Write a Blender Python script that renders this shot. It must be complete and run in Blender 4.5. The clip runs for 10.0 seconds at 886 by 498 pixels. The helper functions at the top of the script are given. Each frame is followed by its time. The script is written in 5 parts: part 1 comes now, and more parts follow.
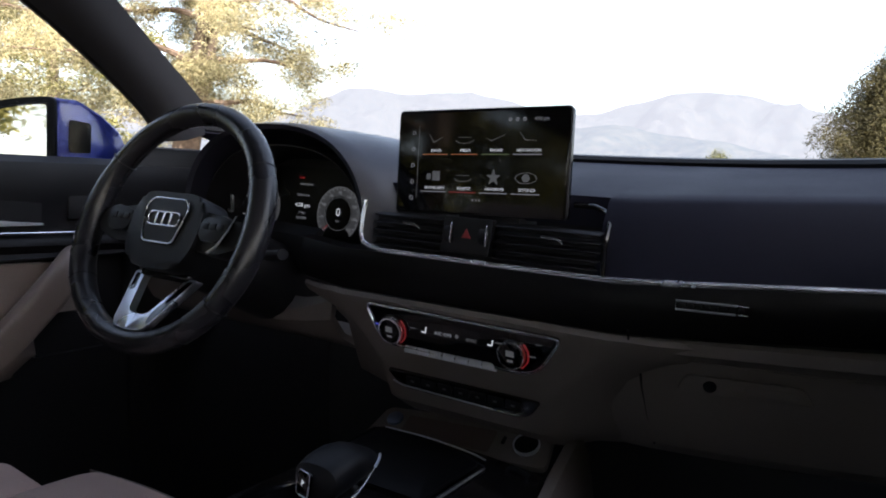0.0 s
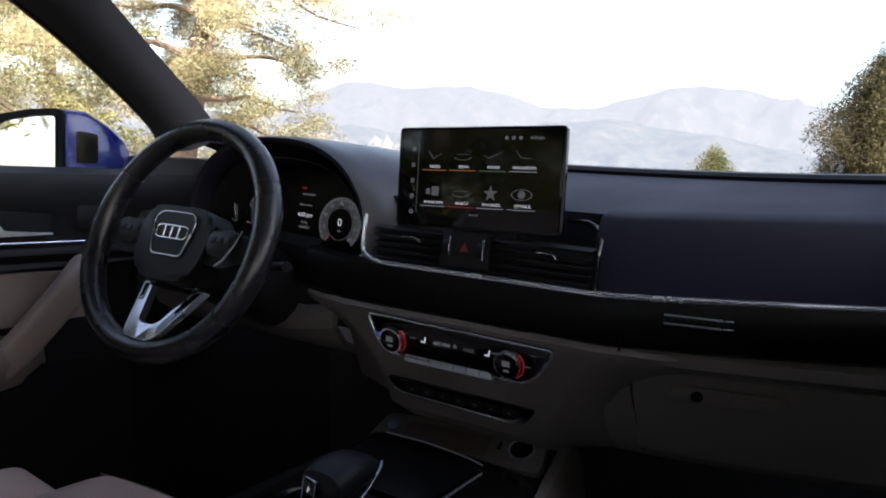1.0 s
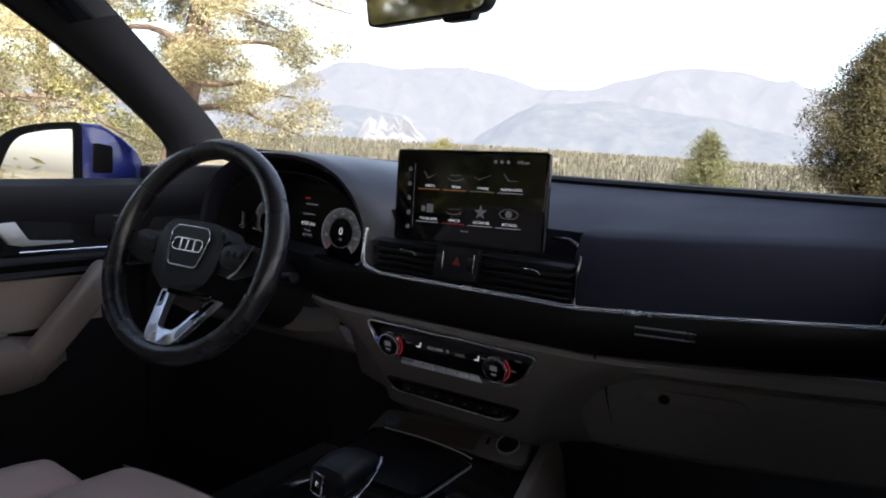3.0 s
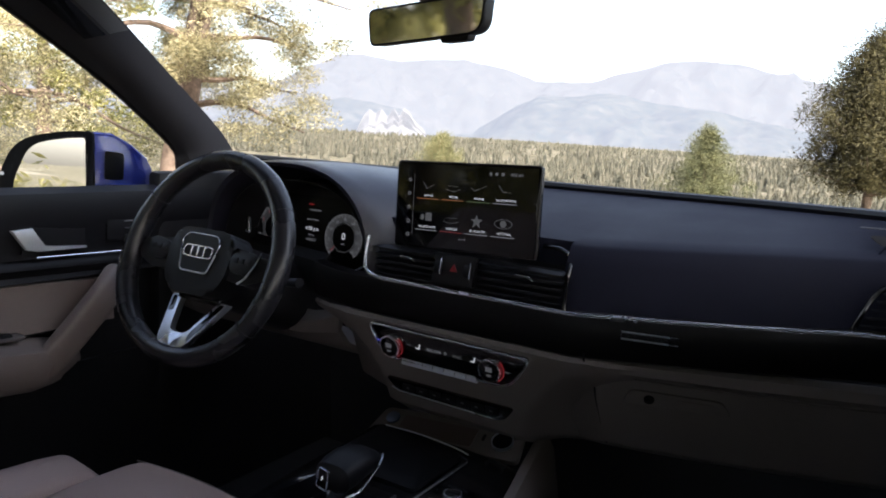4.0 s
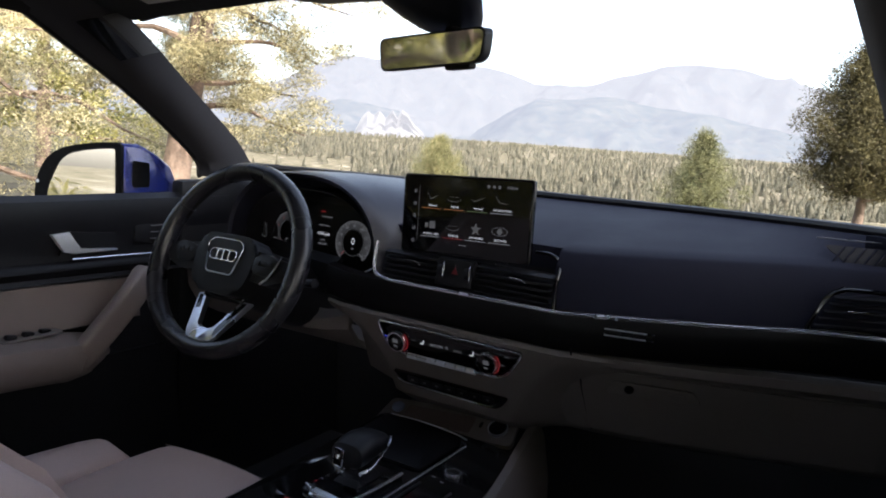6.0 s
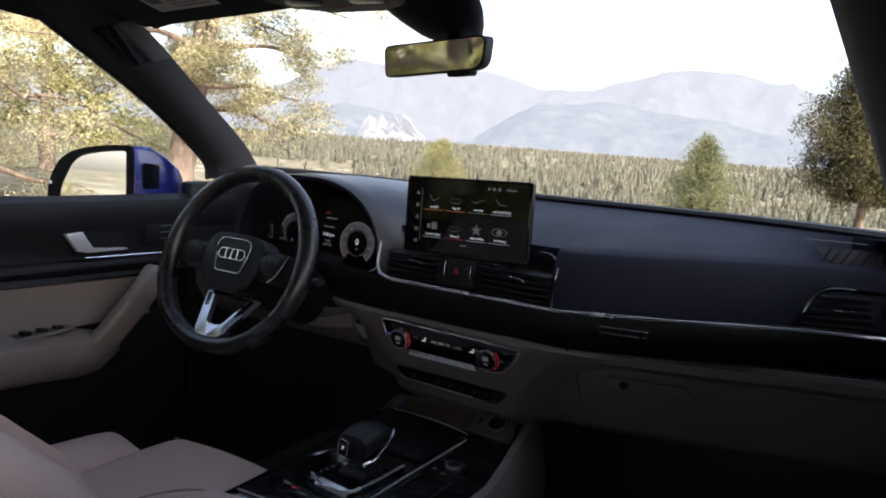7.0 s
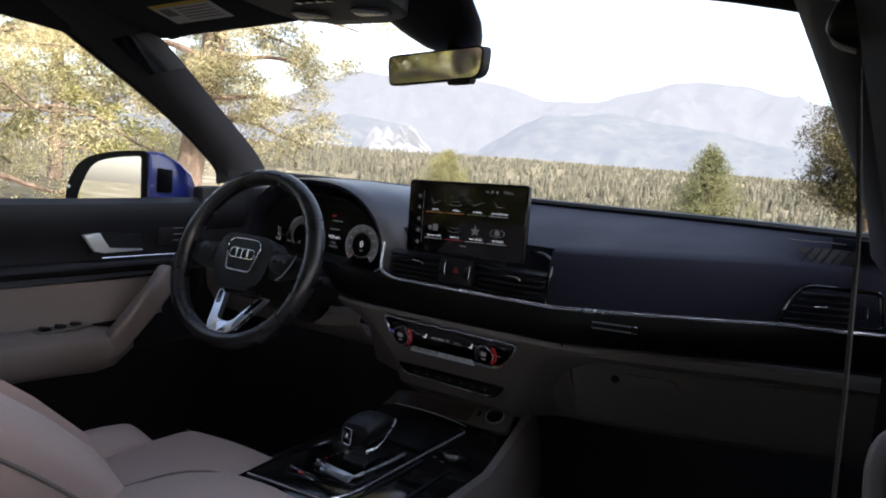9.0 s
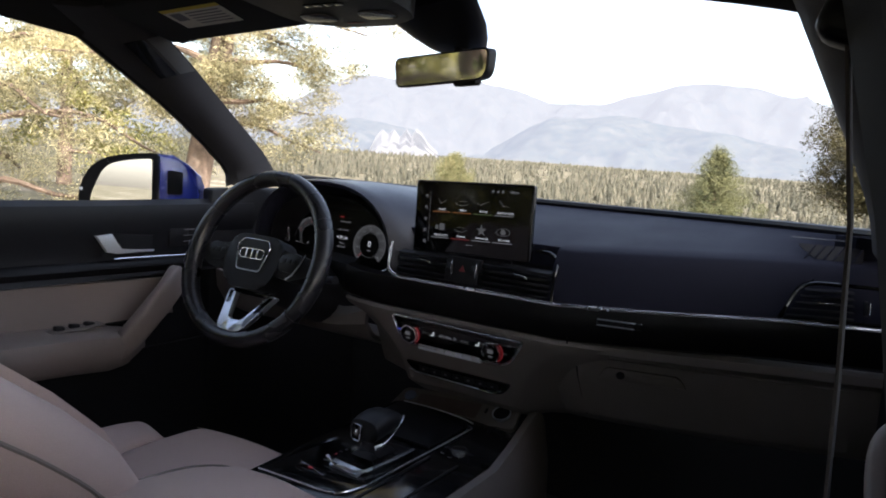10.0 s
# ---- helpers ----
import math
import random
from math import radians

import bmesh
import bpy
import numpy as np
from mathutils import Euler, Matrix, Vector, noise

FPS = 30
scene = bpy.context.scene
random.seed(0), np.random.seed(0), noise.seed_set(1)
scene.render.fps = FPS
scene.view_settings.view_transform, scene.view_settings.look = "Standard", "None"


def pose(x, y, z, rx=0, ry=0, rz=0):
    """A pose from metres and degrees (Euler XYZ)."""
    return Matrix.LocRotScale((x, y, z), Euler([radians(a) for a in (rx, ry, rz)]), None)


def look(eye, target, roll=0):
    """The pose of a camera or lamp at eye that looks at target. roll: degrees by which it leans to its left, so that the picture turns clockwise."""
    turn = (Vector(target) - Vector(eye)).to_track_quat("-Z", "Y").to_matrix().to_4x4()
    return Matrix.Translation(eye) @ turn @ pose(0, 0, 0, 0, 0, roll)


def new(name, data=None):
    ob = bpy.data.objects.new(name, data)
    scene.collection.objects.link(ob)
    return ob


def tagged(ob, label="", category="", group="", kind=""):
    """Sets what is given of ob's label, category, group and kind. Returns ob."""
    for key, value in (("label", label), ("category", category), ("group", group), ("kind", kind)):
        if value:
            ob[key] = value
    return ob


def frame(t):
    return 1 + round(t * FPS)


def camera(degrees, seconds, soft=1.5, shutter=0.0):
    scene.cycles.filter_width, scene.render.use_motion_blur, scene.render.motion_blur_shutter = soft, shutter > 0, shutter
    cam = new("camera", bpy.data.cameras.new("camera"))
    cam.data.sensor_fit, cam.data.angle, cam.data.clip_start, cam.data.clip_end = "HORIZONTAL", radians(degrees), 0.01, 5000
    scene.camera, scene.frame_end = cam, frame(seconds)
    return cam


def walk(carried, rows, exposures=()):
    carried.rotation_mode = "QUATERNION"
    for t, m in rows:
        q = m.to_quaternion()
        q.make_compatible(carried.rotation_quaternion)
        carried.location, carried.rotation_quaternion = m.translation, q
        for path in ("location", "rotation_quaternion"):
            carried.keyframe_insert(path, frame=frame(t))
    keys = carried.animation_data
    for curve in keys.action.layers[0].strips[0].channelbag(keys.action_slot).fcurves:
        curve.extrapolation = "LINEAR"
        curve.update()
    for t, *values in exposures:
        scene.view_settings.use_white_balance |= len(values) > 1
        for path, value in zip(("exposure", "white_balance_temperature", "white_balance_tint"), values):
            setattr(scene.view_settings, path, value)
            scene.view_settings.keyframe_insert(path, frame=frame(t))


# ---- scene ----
cam = camera(62.7, 10.0, 1.9)
PATH = [
    (0, (0.475, -0.812, 1.146), (-0.577, 0.875, 0.931), 3.2),
    (0.5, (0.482, -0.824, 1.162), (-0.566, 0.865, 0.939), 3.2),
    (1, (0.49, -0.842, 1.176), (-0.555, 0.848, 0.945), 3.3),
    (1.5, (0.498, -0.859, 1.19), (-0.543, 0.831, 0.945), 3.4),
    (2, (0.507, -0.877, 1.207), (-0.527, 0.815, 0.944), 3.4),
    (2.5, (0.52, -0.897, 1.22), (-0.509, 0.797, 0.949), 3.5),
    (4, (0.564, -0.963, 1.265), (-0.459, 0.728, 0.966), 3.6),
    (4.5, (0.579, -0.991, 1.277), (-0.442, 0.703, 0.975), 3.7),
    (5, (0.594, -1.018, 1.285), (-0.426, 0.676, 0.982), 3.8),
    (5.5, (0.607, -1.047, 1.288), (-0.41, 0.649, 0.988), 3.9),
    (7, (0.642, -1.11, 1.287), (-0.38, 0.585, 1.005), 4.2),
    (7.5, (0.651, -1.125, 1.29), (-0.373, 0.57, 1.011), 4.2),
    (8, (0.662, -1.14, 1.285), (-0.364, 0.556, 1.019), 4.3),
    (8.5, (0.675, -1.151, 1.282), (-0.357, 0.542, 1.02), 4.3),
    (9, (0.685, -1.16, 1.276), (-0.354, 0.53, 1.023), 4.3),
    (9.5, (0.691, -1.17, 1.272), (-0.354, 0.517, 1.024), 4.2),
    (10, (0.696, -1.176, 1.271), (-0.36, 0.504, 1.025), 4.0),
]
walk(cam, [(t, look(eye, to, roll)) for t, eye, to, roll in PATH], [(0, 2.0, 6350, 13), (10, 2.0, 6350, 13)])

# ---- light ----
world = bpy.data.worlds.new("world")
scene.world = world
world.use_nodes = True
wn = world.node_tree
sky = wn.nodes.new("ShaderNodeTexSky")
sky.sky_type, sky.sun_disc = "NISHITA", False
SUN_EL, SUN_AZ = 36, 118          # degrees, azimuth clockwise from +y
sky.sun_elevation, sky.sun_rotation = radians(SUN_EL), radians(SUN_AZ)
sky.air_density, sky.dust_density, sky.ozone_density = 1.0, 3.0, 1.0
pale = wn.nodes.new("ShaderNodeHueSaturation")   # thin bright overcast haze
pale.inputs["Saturation"].default_value = 0.68
wn.links.new(sky.outputs[0], pale.inputs["Color"])
wn.links.new(pale.outputs[0], wn.nodes["Background"].inputs[0])
wn.nodes["Background"].inputs[1].default_value = 0.15
sun = new("sun", bpy.data.lights.new("sun", "SUN"))
sun.data.energy, sun.data.angle, sun.data.color = 5.0, radians(0.5), (1.0, 0.93, 0.82)
sd = Vector((math.sin(radians(SUN_AZ)) * math.cos(radians(SUN_EL)), math.cos(radians(SUN_AZ)) * math.cos(radians(SUN_EL)), math.sin(radians(SUN_EL))))
sun.matrix_world = look(sd * 50, (0, 0, 0))

# ---- materials ----


def surface(name, color, rough=0.5, metal=0.0, grain=400.0, bump=0.1, vary=0.12, big=6.0, spec=0.5, coat=0.0):
    """A plain surface with fine grain, broad unevenness and a little wear in its gloss."""
    m = bpy.data.materials.new(name)
    m.use_nodes = True
    nt = m.node_tree
    b = nt.nodes["Principled BSDF"]
    b.inputs["Metallic"].default_value = metal
    b.inputs["Specular IOR Level"].default_value = spec
    b.inputs["Coat Weight"].default_value = coat
    b.inputs["Coat Roughness"].default_value = 0.08
    tc = nt.nodes.new("ShaderNodeTexCoord")
    fine, wide = nt.nodes.new("ShaderNodeTexNoise"), nt.nodes.new("ShaderNodeTexNoise")
    fine.inputs["Scale"].default_value, fine.inputs["Detail"].default_value = grain, 3
    wide.inputs["Scale"].default_value, wide.inputs["Detail"].default_value = big, 4
    for n in (fine, wide):
        nt.links.new(tc.outputs["Object"], n.inputs["Vector"])
    add = nt.nodes.new("ShaderNodeMath")
    add.operation = "ADD"
    nt.links.new(fine.outputs[0], add.inputs[0])
    nt.links.new(wide.outputs[0], add.inputs[1])
    ramp = nt.nodes.new("ShaderNodeMapRange")
    ramp.inputs["From Min"].default_value, ramp.inputs["From Max"].default_value = 0.6, 1.4
    ramp.inputs["To Min"].default_value, ramp.inputs["To Max"].default_value = 1 - vary, 1 + vary
    nt.links.new(add.outputs[0], ramp.inputs["Value"])
    mul = nt.nodes.new("ShaderNodeVectorMath")
    mul.operation = "SCALE"
    mul.inputs[0].default_value = color
    nt.links.new(ramp.outputs[0], mul.inputs["Scale"])
    nt.links.new(mul.outputs[0], b.inputs["Base Color"])
    rr = nt.nodes.new("ShaderNodeMapRange")
    rr.inputs["From Min"].default_value, rr.inputs["From Max"].default_value = 0.3, 0.7
    rr.inputs["To Min"].default_value, rr.inputs["To Max"].default_value = max(0.0, rough - 0.06), min(1.0, rough + 0.06)
    nt.links.new(wide.outputs[0], rr.inputs["Value"])
    nt.links.new(rr.outputs[0], b.inputs["Roughness"])
    if bump:
        bp = nt.nodes.new("ShaderNodeBump")
        bp.inputs["Strength"].default_value, bp.inputs["Distance"].default_value = bump, 0.001
        nt.links.new(fine.outputs[0], bp.inputs["Height"])
        nt.links.new(bp.outputs[0], b.inputs["Normal"])
    return m


def glow(name, color, power):
    m = bpy.data.materials.new(name)
    m.use_nodes = True
    b = m.node_tree.nodes["Principled BSDF"]
    b.inputs["Base Color"].default_value = (0.01, 0.01, 0.01, 1)
    b.inputs["Roughness"].default_value = 0.3
    b.inputs["Emission Color"].default_value = (*color, 1)
    b.inputs["Emission Strength"].default_value = power
    return m


def clear_glass(name, tint=(0.97, 0.985, 0.975), gloss=0.05):
    m = bpy.data.materials.new(name)
    m.use_nodes = True
    nt = m.node_tree
    nt.nodes.remove(nt.nodes["Principled BSDF"])
    a, g, mix = nt.nodes.new("ShaderNodeBsdfTransparent"), nt.nodes.new("ShaderNodeBsdfGlossy"), nt.nodes.new("ShaderNodeMixShader")
    a.inputs[0].default_value = (*tint, 1)
    g.inputs["Roughness"].default_value = 0.02
    mix.inputs[0].default_value = gloss
    nt.links.new(a.outputs[0], mix.inputs[1])
    nt.links.new(g.outputs[0], mix.inputs[2])
    nt.links.new(mix.outputs[0], nt.nodes["Material Output"].inputs[0])
    return m


def foliage(name, dark, light, scale, see_through=0.35):
    """Leaves: colour by leaf and by clump, light passing through."""
    m = bpy.data.materials.new(name)
    m.use_nodes = True
    nt = m.node_tree
    b = nt.nodes["Principled BSDF"]
    b.inputs["Roughness"].default_value = 0.6
    b.inputs["Specular IOR Level"].default_value = 0.2
    geo, tc, n = nt.nodes.new("ShaderNodeNewGeometry"), nt.nodes.new("ShaderNodeTexCoord"), nt.nodes.new("ShaderNodeTexNoise")
    n.inputs["Scale"].default_value = scale
    nt.links.new(tc.outputs["Object"], n.inputs["Vector"])
    mx = nt.nodes.new("ShaderNodeMath")
    mx.operation = "MULTIPLY_ADD"
    nt.links.new(geo.outputs["Random Per Island"], mx.inputs[0])
    mx.inputs[1].default_value = 0.45
    nt.links.new(n.outputs[0], mx.inputs[2])
    ramp = nt.nodes.new("ShaderNodeValToRGB")
    ramp.color_ramp.elements[0].position, ramp.color_ramp.elements[0].color = 0.4, (*dark, 1)
    ramp.color_ramp.elements[1].position, ramp.color_ramp.elements[1].color = 0.95, (*light, 1)
    nt.links.new(mx.outputs[0], ramp.inputs[0])
    nt.links.new(ramp.outputs[0], b.inputs["Base Color"])
    t, mix = nt.nodes.new("ShaderNodeBsdfTranslucent"), nt.nodes.new("ShaderNodeMixShader")
    nt.links.new(ramp.outputs[0], t.inputs[0])
    mix.inputs[0].default_value = see_through
    nt.links.new(b.outputs[0], mix.inputs[1])
    nt.links.new(t.outputs[0], mix.inputs[2])
    nt.links.new(mix.outputs[0], nt.nodes["Material Output"].inputs[0])
    return m


def hills(name, low, high, rock, scale, haze, air):
    """Far slopes: forest and bare rock, with a depth of bright air mixed in as a glow."""
    m = bpy.data.materials.new(name)
    m.use_nodes = True
    nt = m.node_tree
    b = nt.nodes["Principled BSDF"]
    b.inputs["Roughness"].default_value = 0.95
    b.inputs["Specular IOR Level"].default_value = 0.0
    tc, n, n2 = nt.nodes.new("ShaderNodeTexCoord"), nt.nodes.new("ShaderNodeTexNoise"), nt.nodes.new("ShaderNodeTexNoise")
    n.inputs["Scale"].default_value, n.inputs["Detail"].default_value = scale, 9
    n2.inputs["Scale"].default_value, n2.inputs["Detail"].default_value = scale * 0.28, 6
    ramp, ramp2, mix = nt.nodes.new("ShaderNodeValToRGB"), nt.nodes.new("ShaderNodeValToRGB"), nt.nodes.new("ShaderNodeMixRGB")
    for k in (n, n2):
        nt.links.new(tc.outputs["Object"], k.inputs["Vector"])
    ramp.color_ramp.elements[0].position, ramp.color_ramp.elements[0].color = 0.36, (*low, 1)
    ramp.color_ramp.elements[1].position, ramp.color_ramp.elements[1].color = 0.64, (*high, 1)
    ramp2.color_ramp.elements[0].position, ramp2.color_ramp.elements[0].color = 0.58, (0, 0, 0, 1)
    ramp2.color_ramp.elements[1].position, ramp2.color_ramp.elements[1].color = 0.68, (1, 1, 1, 1)
    nt.links.new(n.outputs[0], ramp.inputs[0])
    nt.links.new(n2.outputs[0], ramp2.inputs[0])
    nt.links.new(ramp2.outputs[0], mix.inputs[0])
    nt.links.new(ramp.outputs[0], mix.inputs[1])
    mix.inputs[2].default_value = (*rock, 1)
    nt.links.new(mix.outputs[0], b.inputs["Base Color"])
    # aerial haze painted as emission over the slope colour
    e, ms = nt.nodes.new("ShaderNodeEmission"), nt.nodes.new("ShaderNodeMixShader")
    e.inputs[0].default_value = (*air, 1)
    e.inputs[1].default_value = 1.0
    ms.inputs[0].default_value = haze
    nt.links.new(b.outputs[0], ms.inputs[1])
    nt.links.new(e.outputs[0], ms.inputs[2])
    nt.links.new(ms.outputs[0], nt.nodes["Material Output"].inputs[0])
    return m


PAD = surface("soft_dash_pad", (0.0122, 0.0128, 0.0235), 0.66, grain=900, bump=0.25, vary=0.1, spec=0.14)
HOODPAD = surface("hood_leather", (0.0125, 0.0130, 0.0225), 0.40, grain=900, bump=0.25, vary=0.1, spec=0.55)
BLACK = surface("black_plastic", (0.007, 0.007, 0.009), 0.5, grain=900, bump=0.12, spec=0.3)
LEATHER = surface("black_leather", (0.016, 0.016, 0.020), 0.27, grain=700, bump=0.25, vary=0.15)
DARK = surface("matt_black_lid", (0.004, 0.004, 0.005), 0.45, grain=800, bump=0.1, spec=0.12)
GLOSS = surface("piano_black", (0.006, 0.006, 0.007), 0.1, grain=60, bump=0.0)
TRIM = surface("dark_wood_inlay", (0.006, 0.0055, 0.0065), 0.36, grain=150, bump=0.0, vary=0.3, spec=0.15)
# one beige in three tones: brighter where light reaches the seat, dimmed elsewhere
BEIGE = surface("dimmed_beige_leather", (0.225, 0.182, 0.164), 0.5, grain=600, bump=0.3, vary=0.07)
BEIGEP = surface("dimmed_beige_plastic", (0.165, 0.145, 0.134), 0.6, grain=900, bump=0.2, vary=0.07, spec=0.2)
SEATHIDE = surface("brightened_seat_leather", (0.56, 0.425, 0.385), 0.48, grain=600, bump=0.3, vary=0.07)
SEAM = surface("seam_thread", (0.22, 0.19, 0.17), 0.7, grain=900, bump=0.3)
CHROME = surface("satin_chrome", (0.60, 0.63, 0.70), 0.28, metal=0.8, grain=500, bump=0.02, vary=0.05)
BRIGHT = surface("bright_chrome", (0.80, 0.83, 0.90), 0.24, metal=0.75, grain=300, bump=0.0, vary=0.03)
PILLAR = surface("pillar_fabric", (0.040, 0.039, 0.044), 0.8, grain=1400, bump=0.3, vary=0.15, spec=0.2)
LABELGREY = surface("grey_pillar_label", (0.07, 0.07, 0.075), 0.6, bump=0.0)
SATIN = surface("satin_aluminium", (0.74, 0.76, 0.80), 0.34, metal=0.55, grain=700, bump=0.02, vary=0.05)
LINER = surface("black_headliner", (0.010, 0.010, 0.012), 0.9, grain=1400, bump=0.3, vary=0.15)
CARPET = surface("black_carpet", (0.012, 0.012, 0.013), 0.95, grain=1200, bump=0.6, vary=0.3)
RUBBER = surface("black_rubber", (0.01, 0.01, 0.011), 0.6, grain=500, bump=0.05)
BLUE = surface("blue_car_paint", (0.008, 0.018, 0.20), 0.25, metal=0.3, grain=900, bump=0.0, vary=0.05, coat=1.0)
WEBBING = surface("grey_belt_webbing", (0.10, 0.085, 0.08), 0.8, grain=1500, bump=0.4)
PAPER = surface("white_label", (0.6, 0.58, 0.5), 0.7, grain=300, bump=0.0, vary=0.06)
YELLOW = surface("yellow_label_band", (0.62, 0.47, 0.06), 0.7, grain=300, bump=0.0)
GREYINK = surface("grey_print", (0.16, 0.16, 0.17), 0.8, grain=300, bump=0.0)
SCREEN = surface("dark_screen_glass", (0.004, 0.004, 0.005), 0.06, grain=40, bump=0.0, spec=0.45)
BARK = surface("pine_bark", (0.13, 0.092, 0.068), 0.9, grain=30, bump=1.0, vary=0.5, big=4)
MIRROR = surface("mirror_silver", (0.94, 0.95, 0.95), 0.015, metal=1.0, grain=50, bump=0.0, vary=0.01)
GLASS = clear_glass("window_glass")
# for the unseen passenger pane: darkened to cut daylight on the dash
SHADED = clear_glass("dimming_side_glass", (0.80, 0.815, 0.83), 0.05)
WHITE_ON, SOFT_ON = glow("lit_white", (0.8, 0.84, 0.9), 0.16), glow("lit_grey", (0.6, 0.62, 0.68), 0.06)
DIM_ON = glow("lit_dim", (0.6, 0.62, 0.66), 0.026)
RED_ON, BLUE_ON, ORANGE_ON = glow("lit_red", (0.9, 0.04, 0.05), 0.035), glow("lit_blue", (0.12, 0.14, 1.0), 0.16), glow("lit_orange", (0.9, 0.35, 0.12), 0.05)
TACH_ON = glow("lit_pink", (0.9, 0.25, 0.25), 0.06)
GREEN_ON = glow("lit_green", (0.45, 0.65, 0.3), 0.03)

# ---- building helpers ----
ORIGIN = {}


def thing(name, place, label, category, group="", kind=""):
    ob = new(name)
    ob.empty_display_size = 0.05
    ob.location = place
    ORIGIN[ob] = Vector(place)
    return tagged(ob, label, category, group, kind)


def mesh_of(name, bm, material, sharp=38):
    bmesh.ops.recalc_face_normals(bm, faces=bm.faces)
    for f in bm.faces:
        f.smooth = True
    me = bpy.data.meshes.new(name)
    bm.to_mesh(me)
    bm.free()
    me.set_sharp_from_angle(angle=radians(sharp))
    me.materials.append(material)
    return me


def part(name, bm, material, parent, label="", kind="", sharp=38):
    """Links a bmesh, given in world metres, as one mesh under a thing or a part."""
    base = ORIGIN[parent]
    bmesh.ops.translate(bm, verts=bm.verts, vec=-base)
    ob = new(name, mesh_of(name, bm, material, sharp))
    ob.parent = parent
    ORIGIN[ob] = base
    return tagged(ob, label, kind=kind)


def solo(name, bm, material, label, category, group="", kind="", sharp=38):
    ob = new(name, mesh_of(name, bm, material, sharp))
    ORIGIN[ob] = Vector((0, 0, 0))
    return tagged(ob, label, category, group, kind)


def axes(origin, right, up):
    """A frame: x along right, y along up, z out of the face."""
    r, u = Vector(right).normalized(), Vector(up).normalized()
    n = r.cross(u).normalized()
    u = n.cross(r)
    return Matrix(((r.x, u.x, n.x, origin[0]), (r.y, u.y, n.y, origin[1]), (r.z, u.z, n.z, origin[2]), (0, 0, 0, 1)))


def bevel(bm, width, steps=2, angle=30):
    edges = [e for e in bm.edges if len(e.link_faces) == 2 and e.calc_face_angle(0) > radians(angle)]
    if width and edges:
        bmesh.ops.bevel(bm, geom=edges, offset=width, segments=steps, affect="EDGES", profile=0.5, clamp_overlap=True)
    return bm


def block(sx, sy, sz, m=None, round_by=0.0, steps=2):
    """A box of that size about its middle, rounded, put by the frame m."""
    bm = bmesh.new()
    bmesh.ops.create_cube(bm, size=1)
    bmesh.ops.scale(bm, vec=(sx, sy, sz), verts=bm.verts)
    bevel(bm, round_by, steps)
    if m is not None:
        bm.transform(m)
    return bm


def prism(outline, depth, m=None, round_by=0.0, steps=2, inward=0.0):
    """An outline in x, y pushed out to z = depth; inward draws the front in."""
    bm = bmesh.new()
    cx = sum(p[0] for p in outline) / len(outline)
    cy = sum(p[1] for p in outline) / len(outline)
    lo = [bm.verts.new((x, y, 0)) for x, y in outline]
    hi = [bm.verts.new((x + (cx - x) * inward, y + (cy - y) * inward, depth)) for x, y in outline]
    k = len(outline)
    bm.faces.new(lo[::-1])
    top = bm.faces.new(hi)
    for i in range(k):
        bm.faces.new((lo[i], lo[(i + 1) % k], hi[(i + 1) % k], hi[i]))
    if round_by:
        bmesh.ops.bevel(bm, geom=list(top.edges), offset=round_by, segments=steps, affect="EDGES", profile=0.5, clamp_overlap=True)
    if m is not None:
        bm.transform(m)
    return bm


def rounded(outline, r, k=5):
    """The outline with its corners rounded."""
    out = []
    n = len(outline)
    for i in range(n):
        p, a, b = Vector(outline[i]), Vector(outline[i - 1]), Vector(outline[(i + 1) % n])
        rad = r[i] if isinstance(r, (list, tuple)) else r
        da, db = (a - p), (b - p)
        la, lb = min(rad, da.length * 0.49), min(rad, db.length * 0.49)
        s, e = p + da.normalized() * la, p + db.normalized() * lb
        for j in range(k + 1):
            t = j / k
            out.append(tuple((s * (1 - t) + p * t) * (1 - t) + (p * (1 - t) + e * t) * t))
    return out


def spline(points, k=6, closed=False):
    """A smooth line through the points."""
    pts = [Vector(p) for p in points]
    n = len(pts)
    out = []
    for i in range(n if closed else n - 1):
        p1, p2 = pts[i], pts[(i + 1) % n]
        p0 = pts[i - 1] if (closed or i > 0) else p1 * 2 - p2
        p3 = pts[(i + 2) % n] if (closed or i + 2 < n) else p2 * 2 - p1
        for j in range(k):
            t = j / k
            out.append(0.5 * (2 * p1 + (p2 - p0) * t + (2 * p0 - 5 * p1 + 4 * p2 - p3) * t * t + (3 * p1 - p0 - 3 * p2 + p3) * t ** 3))
    if not closed:
        out.append(pts[-1])
    return out


